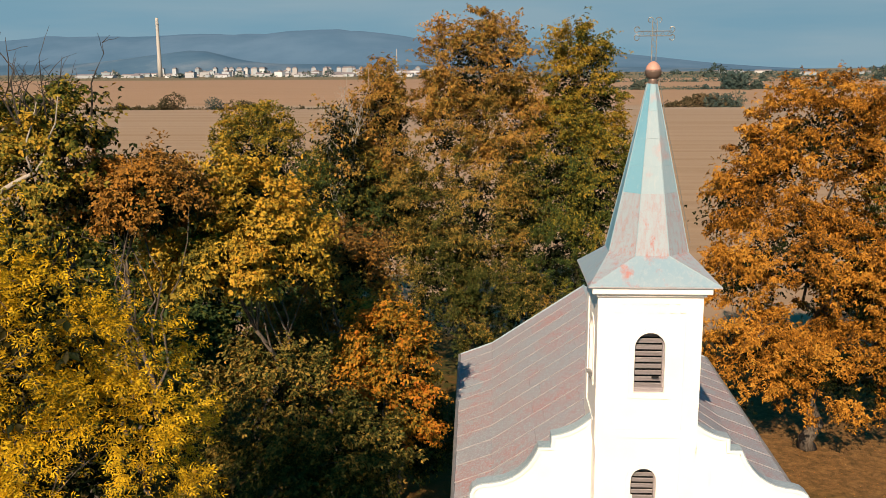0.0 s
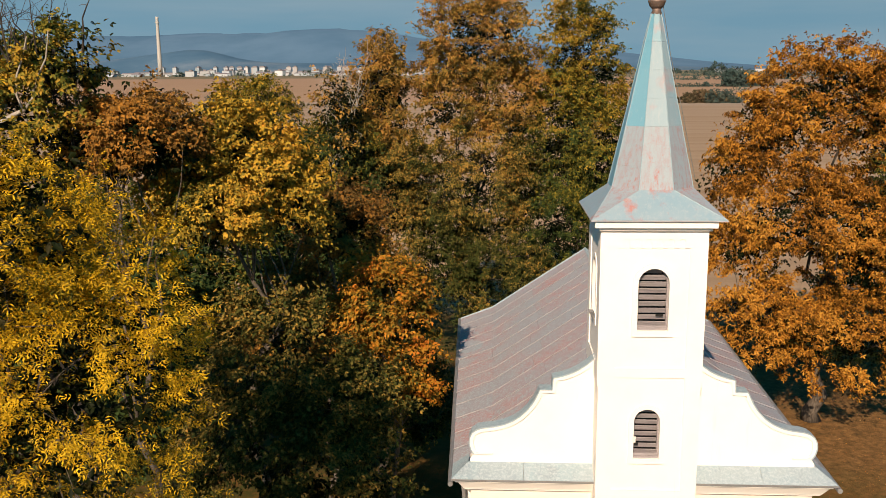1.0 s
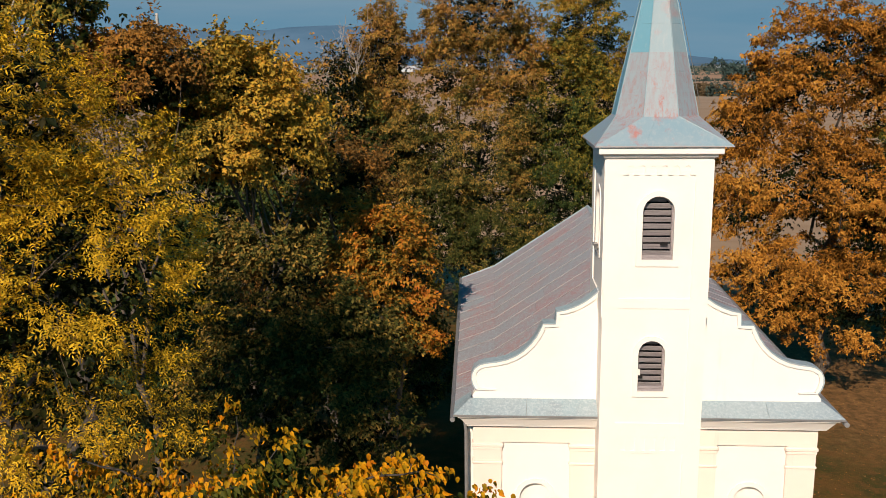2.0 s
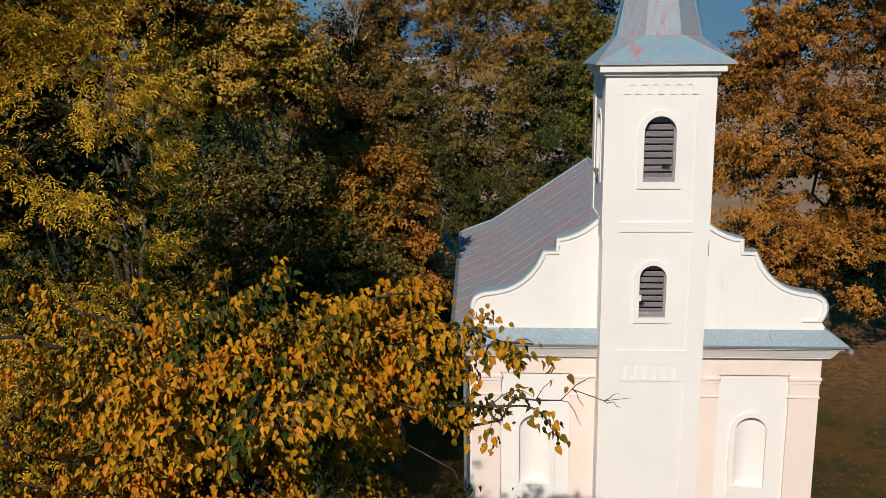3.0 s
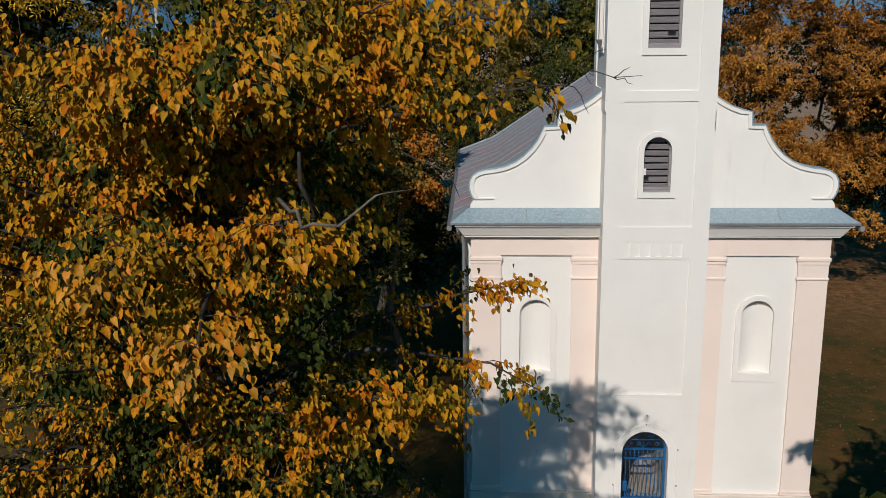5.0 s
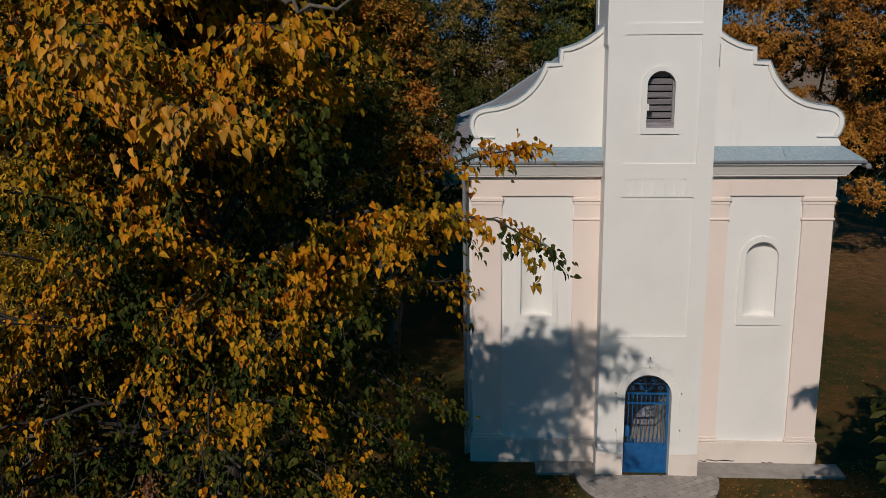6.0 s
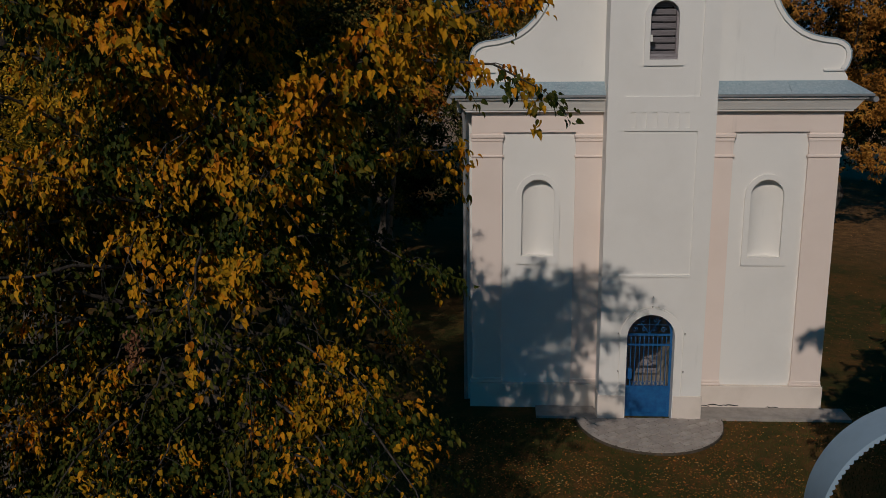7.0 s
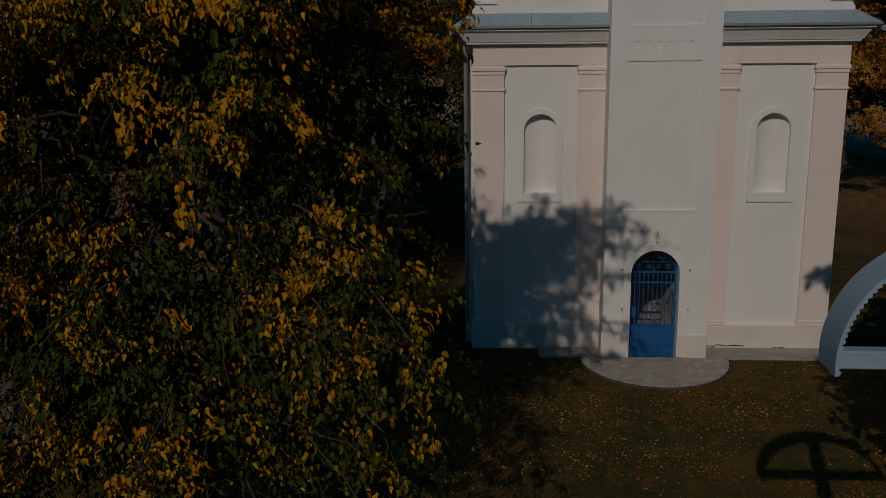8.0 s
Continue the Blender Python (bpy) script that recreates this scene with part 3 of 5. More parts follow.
for q in range(4):
    # trapezium towards the side, split in two, and the corner triangle
    a, b = Vector((-ER, -ER, EZ)), Vector((ER, -ER, EZ))
    c, d = octagon(KR, KZ, 0), octagon(KR, KZ, 7)
    rot = Matrix.Rotation(math.pi / 2 * q, 4, "Z")
    for u, v in ((0.0, 0.36), (0.36, 1.0)):
        bm = sheet([a.lerp(b, u), a.lerp(b, v), d.lerp(c, v), d.lerp(c, u)])
        bmesh.ops.transform(bm, matrix=rot, verts=bm.verts[:])
        part("skirt_sheet", bm, FLARE, spire)
    bm = sheet([b, octagon(KR, KZ, 1), c])
    bmesh.ops.transform(bm, matrix=rot, verts=bm.verts[:])
    part("skirt_sheet", bm, PRIMER if q in (0, 3) else FLARE, spire)
    bm = tube([b + Vector((0, 0, 0.010)), c + Vector((0, 0, 0.012))], 0.013, 5)
    bmesh.ops.transform(bm, matrix=rot, verts=bm.verts[:])
    part("hip_seam", bm, ZINC, spire)
for k in range(8):
    part("ridge_seam", tube([octagon(KR + 0.012, KZ, k), octagon(TR + 0.012, TZ, k)], 0.012, 5), ZINC, spire)
part("eave_rim", ring([(-ER - 0.02, -ER - 0.02), (ER + 0.02, -ER - 0.02), (ER + 0.02, ER + 0.02), (-ER - 0.02, ER + 0.02)], [(-1.40, -1.40), (1.40, -1.40), (1.40, 1.40), (-1.40, 1.40)], 0, 0.03), SEAM, spire).matrix_basis = Matrix(((1, 0, 0, 0), (0, 0, 1, 0), (0, 1, 0, EZ - 0.025), (0, 0, 0, 1)))

finial = thing("finial", (0.06, TAX, 0))
finial.parent = church
part("neck", lathe([(0.10, 19.08), (0.13, 19.12), (0.10, 19.2), (0.11, 19.24)], 16), BRONZE, finial, smooth=True)
part("bowl", lathe([(0.10, 19.22), (0.17, 19.29), (0.205, 19.39), (0.215, 19.42)], 20), BRONZE, finial, "dark weathered bowl", smooth=True)
part("dome", lathe([(0.185, 19.421), (0.18, 19.46), (0.15, 19.54), (0.08, 19.61), (0.02, 19.64)], 20), COPPER, finial, "pink copper dome", smooth=True)


def iron_cross():
    """A filigree cross of thin bars with a scroll at each end."""
    bm = bmesh.new()
    for dx in (-0.055, 0.055):
        tube([(dx, 0, 19.63), (dx, 0, 20.58)], 0.011, 5, bm)
        tube([(-0.40, 0, 20.28 + dx), (0.40, 0, 20.28 + dx)], 0.011, 5, bm)
    for k in range(6):
        z = 19.72 + 0.14 * k
        tube([(-0.055, 0, z), (0.055, 0, z + 0.07), (-0.055, 0, z + 0.14)], 0.008, 4, bm)
    for k in range(5):
        x = -0.36 + 0.16 * k
        tube([(x, 0, 20.225), (x + 0.08, 0, 20.335), (x + 0.12, 0, 20.225)], 0.008, 4, bm)
    for cx, cz, ax, az in ((0, 20.58, 0, 1), (-0.40, 20.28, -1, 0), (0.40, 20.28, 1, 0)):
        for s in (-1, 1):
            pts = []
            for i in range(11):
                a = math.pi * 1.5 * i / 10
                r = 0.085 - 0.005 * i
                u, w = r * math.sin(a) * 1.1, s * (0.03 + 0.075 - r * math.cos(a))
                pts.append((cx + ax * u + az * w, 0, cz + az * u + ax * w))
            tube(pts, 0.011, 5, bm)
    return bm


part("lightning_rod", tube([(0.10, 0.0, 19.6), (0.16, -0.02, 19.2), (0.34, -0.1, 18.2), (0.62, -0.2, 17.0), (1.0, -0.3, 15.3)], 0.008, 4), IRON, finial)
part("iron_cross", iron_cross(), IRON, finial, "rusty filigree iron cross")


# ---- the gabled front ----
FY = 0.80                            # face of the pilasters and the gable
half_gable = [(4.30, 7.95), (4.30, 8.12), (4.20, 8.28), (4.27, 8.40), (4.31, 8.55), (4.30, 8.70), (4.24, 8.83), (4.12, 8.92), (3.98, 8.965), (3.70, 9.00), (3.45, 9.06), (3.22, 9.16), (3.02, 9.30), (2.84, 9.48), (2.70, 9.68), (2.60, 9.88), (2.55, 10.0), (2.24, 10.0), (2.22, 10.31), (2.00, 10.36), (1.80, 10.43), (1.60, 10.53), (1.40, 10.67), (1.18, 10.86)]
for sx in (-1, 1):
    pts = [(sx * x, z) for x, z in half_gable]
    wall = pts + [(sx * 1.0, 10.86), (sx * 1.0, 7.95)]
    part("gable_wall", slab(wall, (), FY + 0.02, FY + 0.30), WHITE, church)
    # raised white band along the edge and the sheet-metal coping on top
    band_bm, cope = bmesh.new(), bmesh.new()
    edge = pts[2:]
    offs = []
    for i, (x, z) in enumerate(edge):
        x0, z0 = edge[max(i - 1, 0)]
        x1, z1 = edge[min(i + 1, len(edge) - 1)]
        n = Vector((z1 - z0, -(x1 - x0))).normalized()
        offs.append((-n if sx < 0 else n))
    inner = [(x - 0.09 * o.x, z - 0.09 * o.y) for (x, z), o in zip(edge, offs)]
    outer = [(x + 0.012 * o.x, z + 0.012 * o.y) for (x, z), o in zip(edge, offs)]
    out2 = [(x + 0.03 * o.x, z + 0.03 * o.y) for (x, z), o in zip(edge, offs)]
    for bmx, lo, hi, y0, y1 in ((band_bm, inner, outer, FY - 0.03, FY + 0.03), (cope, edge, out2, FY - 0.04, FY + 0.34)):
        rows = [[bmx.verts.new((x, y, z)) for x, z in line] for y in (y0, y1) for line in (lo, hi)]
        for i in range(len(lo) - 1):
            for p, q in ((0, 1), (1, 3), (3, 2), (2, 0)):
                bmx.faces.new((rows[p][i], rows[p][i + 1], rows[q][i + 1], rows[q][i]))
    part("gable_moulding", band_bm, WHITE, church)
    part("gable_coping", cope, SKIRT, church, "grey sheet-metal coping")
    part("scroll_foot", boxes((min(sx * 3.74, sx * 4.2), max(sx * 3.74, sx * 4.2), FY - 0.03, FY + 0.03, 8.265, 8.30)), WHITE, church)

    # bay: recessed white field with a round-headed niche, pilasters, frieze, cornice
    def X(a, b):
        return (a, b) if sx > 0 else (-b, -a)

    cx = sx * 2.70
    niche = arch(cx, 0.39, 3.86, 5.36)
    bay = slab(rect(*X(1.0, 4.24), 0, 7.9), [niche], FY + 0.07, FY + 0.30)
    part("bay_wall", bay, WHITE, church)
    # the niche is hollowed out in a shallow curve
    bm, n = bmesh.new(), 20
    cols = []
    for k in range(n + 1):
        u = math.cos(math.pi * k / n)
        head = 5.36 + 0.395 * math.sin(math.pi * k / n)
        back_y = FY + 0.115 + 0.16 * (1 - u * u)
        cols.append([bm.verts.new((cx - 0.395 * u, y, z)) for y, z in ((FY + 0.075, 3.855), (back_y, 3.855), (back_y, head), (FY + 0.075, head))])
    for a, b in zip(cols, cols[1:]):
        for k in range(3):
            bm.faces.new((a[k], b[k], b[k + 1], a[k + 1]))
    part("niche_hollow", bm, WHITE, church, smooth=True).data.set_sharp_from_angle(angle=radians(50))
    part("niche_surround", frame_moulding(niche, 0.13, FY + 0.03, FY + 0.072, 0.2), WHITE, church)
    for a, b in ((1.15, 1.83), (3.56, 4.28)):
        part("pilaster", boxes((*X(a, b), FY, FY + 0.3, 0.6, 6.9)), PINK, church)
        part("capital", soften(boxes((*X(a - 0.045, b + 0.045), FY - 0.045, FY + 0.31, 6.74, 6.84)), 0.02), PINK, church)
        part("capital", soften(boxes((*X(a - 0.02, b + 0.02), FY - 0.02, FY + 0.305, 6.66, 6.735)), 0.01), PINK, church)
        part("necking", soften(boxes((*X(a - 0.03, b + 0.03), FY - 0.03, FY + 0.306, 6.28, 6.345)), 0.015), PINK, church)
        part("base", soften(boxes((*X(a - 0.03, b + 0.03), FY - 0.03, FY + 0.307, 0.605, 0.66)), 0.012), PINK, church)
        part("base", soften(boxes((*X(a - 0.015, b + 0.015), FY - 0.015, FY + 0.303, 0.662, 0.74)), 0.01), PINK, church)
    part("frieze", boxes((*X(1.15, 4.29), FY - 0.005, FY + 0.31, 6.88, 7.37)), PINK, church)
    # a moulded cornice that returns round the outer corner
    steps = [(0.0, 7.36), (0.15, 7.365), (0.155, 7.405), (0.18, 7.41), (0.20, 7.45), (0.32, 7.64), (0.335, 7.655), (0.375, 7.66), (0.375, 7.70), (0.0, 7.705)]
    bm = bmesh.new()
    rows = [[bm.verts.new(p) for p in ((sx * 1.15, FY - d, z), (sx * (4.29 + d), FY - d, z), (sx * (4.29 + d), FY + 0.44, z))] for d, z in steps]
    for a, b in zip(rows, rows[1:]):
        for k in range(2):
            bm.faces.new((a[k], a[k + 1], b[k + 1], b[k]))
    part("cornice", bm, WHITE, church)
    part("plinth", soften(boxes((*X(1.15, 4.34), FY - 0.06, FY + 0.3, -0.05, 0.6)), 0.012), PLINTH, church)
    # the sheet-metal skirt over the cornice, in lengths
    for a, b in ((1.21, 2.95), (2.955, 4.34)):
        lean = 0.42 if b > 4 else 0.0
        c = [(sx * a, FY - 0.43, 7.76), (sx * (b + lean), FY - 0.43, 7.76), (sx * b, FY + 0.02, 8.04), (sx * a, FY + 0.02, 8.04)]
        bm = sheet(c if sx > 0 else c[::-1], 0.012, 0.0)
        part("skirt_sheet", bm, SKIRT, church, "dented grey-blue sheet")
    c = [(sx * 4.76, FY - 0.43, 7.755), (sx * 4.76, FY + 0.5, 7.755), (sx * 4.34, FY + 0.5, 8.04), (sx * 4.34, FY + 0.02, 8.04)]
    part("skirt_sheet", sheet(c if sx > 0 else c[::-1], 0.012, 0.0), SKIRT, church)
    part("skirt_edge", boxes((*X(1.21, 4.77), FY - 0.44, FY - 0.40, 7.715, 7.765)), GUTTER, church)
    # nave wall on this side
    bm = boxes((*X(4.0, 4.44), FY + 0.43, 16.0, -0.05, 7.4))
    part("nave_wall", bm, WHITE, church)
    part("nave_cornice", soften(boxes((*X(4.3, 4.66), FY + 0.44, 16.1, 7.30, 7.62)), 0.02), WHITE, church)
part("nave_back_wall", boxes((-4.0, 4.0, 15.6, 16.0, 0, 7.6)), WHITE, church)
part("tower_plinth", soften(boxes((-TW - 0.03, -0.60, -0.03, 0.5, -0.05, 0.62)), 0.01), PLINTH, church)
part("tower_plinth", soften(boxes((0.56, TW + 0.03, -0.03, 0.5, -0.05, 0.62)), 0.01), PLINTH, church)

# the open joint along the foot of the wall
for x0, x1, z in ((1.26, 1.62, 0.075), (1.60, 2.32, 0.10), (3.0, 3.3, 0.06)):
    n = 12
    up = [(x0 + (x1 - x0) * i / n, z + random.uniform(0.0, 0.022) + 0.01 * math.sin(i)) for i in range(n + 1)]
    down = [(x, zz - random.uniform(0.012, 0.03)) for x, zz in up[::-1]]
    part("crack", slab(up + down, (), FY - 0.065, FY - 0.05), DARK, church)

# small iron hooks round the door
for x, z in ((-0.02, 2.86), (-0.02, 3.10), (-0.80, 2.2), (0.76, 2.2), (-0.78, 1.25), (0.76, 1.25)):
    part("hook", tube([(x, 0.02, z), (x, -0.06, z), (x, -0.07, z + 0.03)], 0.012, 5), IRON, church)

# porch behind the gate
part("porch_wall", boxes((-1.15, -0.9, 0.51, 3.4, 0, 3.2)), INSIDE, church)
part("porch_wall", boxes((0.72, 1.15, 0.51, 3.4, 0, 3.2)), INSIDE, church)
part("inner_door", boxes((-0.9, 0.72, 3.1, 3.2, 0.0, 3.2)), LOUVRE, church)
part("porch_ceiling", boxes((-1.15, 1.15, 0.51, 3.4, 3.21, 3.35)), INSIDE, church)
part("porch_floor", boxes((-0.9, 0.72, 0.3, 3.2, -0.02, 0.06)), CONCRETE, church)


# ---- the nave roof: standing-seam sheets on a slope that eases out at the eaves ----
YB = 16.0
roof = thing("roof")
roof.parent = church
roof["label"] = "weathered red and grey standing-seam metal roof"
BREAK = (3.75, 8.05)
RIDGE = (0.0, 10.55)


def eave(y):
    """Half width of the roof at the eaves, which widens a little to the back."""
    return (4.78 + 0.32 * (y - 1.2) / (YB - 1.2), 7.66 - 0.12 * (y - 1.2) / (YB - 1.2))


core = bmesh.new()
prof = []
for y in (FY + 0.46, YB):
    e = eave(y)
    prof.append([core.verts.new((x, y, z)) for x, z in ((-e[0], e[1]), (-BREAK[0], BREAK[1]), RIDGE, BREAK, e)])
for i in range(4):
    core.faces.new((prof[0][i], prof[0][i + 1], prof[1][i + 1], prof[1][i]))
core.faces.new(prof[0])
core.faces.new(prof[1][::-1])
core.faces.new((prof[0][0], prof[1][0], prof[1][4], prof[0][4]))
part("roof_deck", core, ROOF, roof)
strips = 13
w = (YB - FY - 0.46) / strips
for sx in (-1, 1):
    for k in range(strips):
        y0, y1 = FY + 0.46 + w * k, FY + 0.46 + w * (k + 1)
        slopes = [((eave(y0), BREAK, 0.0, 1.0)), (BREAK, RIDGE, 0.0, 0.34 + 0.08 * (k % 2)), (BREAK, RIDGE, 0.34 + 0.08 * (k % 2), 0.70 + 0.07 * (k % 3)), (BREAK, RIDGE, 0.70 + 0.07 * (k % 3), 1.0)]
        for i, (p, q, u, v) in enumerate(slopes):
            lo = [p[0] + (q[0] - p[0]) * u, p[1] + (q[1] - p[1]) * u]
            hi = [p[0] + (q[0] - p[0]) * v, p[1] + (q[1] - p[1]) * v]
            lift = random.uniform(0, 0.006)
            c = [(sx * lo[0], y0 + 0.01, lo[1] + lift), (sx * lo[0], y1 - 0.01, lo[1] + lift), (sx * hi[0], y1 - 0.01, hi[1] + lift), (sx * hi[0], y0 + 0.01, hi[1] + lift)]
            part("roof_sheet", sheet(c if sx > 0 else c[::-1], 0.014, 0.003), ROOF, roof)
        e = eave(y0)
        part("standing_seam", tube([(sx * e[0], y0, e[1] + 0.03), (sx * BREAK[0], y0, BREAK[1] + 0.035), (0, y0, RIDGE[1] + 0.035)], 0.011, 4), SEAM, roof)
    e0, e1 = eave(0.35), eave(YB)
    part("gutter", tube([(sx * (e0[0] + 0.03), 0.33, e0[1] - 0.02), (sx * (e1[0] + 0.05), YB, e1[1] - 0.02)], 0.065, 8), GUTTER, roof, "dark zinc gutter")
part("ridge_cap", tube([(0, TD, RIDGE[1] + 0.03), (0, YB, RIDGE[1] + 0.03)], 0.06, 6), SKIRT, roof)
part("verge", tube([(-eave(YB)[0], YB, eave(YB)[1] + 0.02), (-BREAK[0], YB, BREAK[1] + 0.03), (0, YB, RIDGE[1] + 0.04), (BREAK[0], YB, BREAK[1] + 0.03), (eave(YB)[0], YB, eave(YB)[1] + 0.02)], 0.04, 5), SKIRT, roof)
part("downpipe", tube([(-4.52, 0.95, 7.5), (-4.47, 0.95, 7.1), (-4.45, 0.95, 0.1)], 0.045, 8), GUTTER, church)


# ---- the blue gate ----
gate = thing("iron_gate", (-0.02, 0.2, 0.0), "bright blue iron gate with bars above a solid panel", "gate")
part("gate_frame", ring(arch(0, 0.555, -0.03, 2.10), arch(0, 0.50, 0.08, 2.10), 0.06, 0.11), BLUE, gate)
part("panel", boxes((-0.50, 0.50, 0.075, 0.095, 0.06, 0.74)), BLUE, gate)
part("rail", boxes((-0.50, 0.50, 0.065, 0.105, 0.72, 0.77)), BLUE, gate)
part("rail", boxes((-0.50, 0.50, 0.065, 0.105, 1.80, 1.84)), BLUE, gate)
part("rail", boxes((-0.52, 0.52, 0.065, 0.105, 2.05, 2.10)), BLUE, gate)
part("lock_box", soften(boxes((-0.48, -0.38, 0.03, 0.12, 0.95, 1.22)), 0.008), BLUE, gate)
for k in range(9):
    x = -0.42 + 0.105 * k
    part("bar", tube([(x, 0.085, 0.75), (x, 0.085, 1.95)], [0.011, 0.011], 6), BLUE, gate)
    part("spear", lathe([(0.011, 1.94), (0.024, 1.97), (0.004, 2.04)], 6, (x, 0.085)), BLUE, gate)
    if k < 8:
        pts = [(x + 0.052 + 0.032 * math.cos(a * 0.7), 0.085, 0.83 + 0.05 * math.sin(a * 0.7)) for a in range(10)]
        part("scroll", tube(pts, 0.008, 5), BLUE, gate)
for s in (-1, 1):
    for cx, cz, r in ((0.15, 2.44, 0.07), (0.34, 2.20, 0.07), (0.12, 2.20, 0.06)):
        pts = [(s * cx + (r - 0.004 * a) * math.cos(a * 0.62), 0.085, cz + (r - 0.004 * a) * math.sin(a * 0.62)) for a in range(14)]
        part("scroll", tube(pts, 0.010, 5), BLUE, gate)
    part("brace", tube([(0, 0.085, 2.10), (s * 0.30, 0.085, 2.50)], 0.010, 5), BLUE, gate)
part("brace", tube([(0, 0.085, 2.10), (0, 0.085, 2.60)], 0.010, 5), BLUE, gate)
part("brace", tube([(-0.43, 0.085, 2.32), (0.43, 0.085, 2.32)], 0.010, 5), BLUE, gate)


# ---- trees ----
def unit_heart():
    """A heart-shaped leaf, one long, folded along its midrib and drooping at the tip."""
    v = np.array([(0, 0, 0), (-0.06, 0.19, 0.14), (0.22, 0.35, 0.21), (0.62, 0.24, 0.06), (1.0, 0.04, -0.36), (0.62, -0.22, 0.02), (0.22, -0.36, 0.17), (-0.06, -0.20, 0.12), (0.42, 0, -0.04)], float)
    return v, np.array([(0, 8, 1), (1, 8, 2), (2, 8, 3), (3, 8, 4), (4, 8, 5), (5, 8, 6), (6, 8, 7), (7, 8, 0)])


def unit_blades(leaflets):
    """Leaflets as folded diamonds: rows of (x, y, angle, length, width, droop)."""
    v, t = [], []
    for x, y, a, l, w, d in leaflets:
        c, s = math.cos(a), math.sin(a)
        k = len(v)
        for u, q, z in ((0, 0, 0), (0.55, w, 0.03), (1.0, 0, -d), (0.55, -w, 0.03)):
            v.append((x + l * u * c - q * l * s, y + l * u * s + q * l * c, z * l - 0.18 * x))
        t += [(k, k + 1, k + 2), (k, k + 2, k + 3)]
    return np.array(v), np.array(t)


PALMATE = unit_blades([(0, 0, radians(a), l, 0.22, 0.45) for a, l in ((-72, 0.8), (-4, 1.0), (66, 0.85))])
PINNATE = unit_blades([(0.14 + 0.27 * k, 0, s * radians(60 - 6 * k), 0.42 - 0.02 * k, 0.15, 0.25) for k in range(2) for s in (-1, 1)] + [(0.60, 0, 0, 0.42, 0.14, 0.2)])
SPRAY = unit_blades([(0, 0, radians(-34), 0.9, 0.29, 0.3), (0.1, 0, radians(28), 1.0, 0.29, 0.35)])
HEART = unit_heart()


def scatter(unit, pos, ahead, up, size):
    """Copies of a leaf at many places, as one set of arrays."""
    v, t = unit
    ahead = ahead / np.linalg.norm(ahead, axis=1, keepdims=True)
    across = np.cross(up, ahead)
    across /= np.maximum(np.linalg.norm(across, axis=1, keepdims=True), 1e-6)
    up = np.cross(ahead, across)
    axes = np.stack([ahead, across, up], axis=2) * size[:, None, None]
    verts = np.einsum("nij,kj->nki", axes, v) + pos[:, None, :]
    tris = t[None] + (np.arange(len(pos)) * len(v))[:, None, None]
    return verts.reshape(-1, 3), tris.reshape(-1, 3)


def bend(a, b, rng, sag=0.12, n=5):
    """A crooked line from a to b."""
    a, b = np.array(a), np.array(b)
    l = np.linalg.norm(b - a)
    pts = [a + (b - a) * i / n for i in range(n + 1)]
    for i in range(1, n):
        pts[i] = pts[i] + rng.normal(0, 0.045 * l, 3) + np.array((0, 0, sag * l * math.sin(math.pi * i / n)))
    return pts


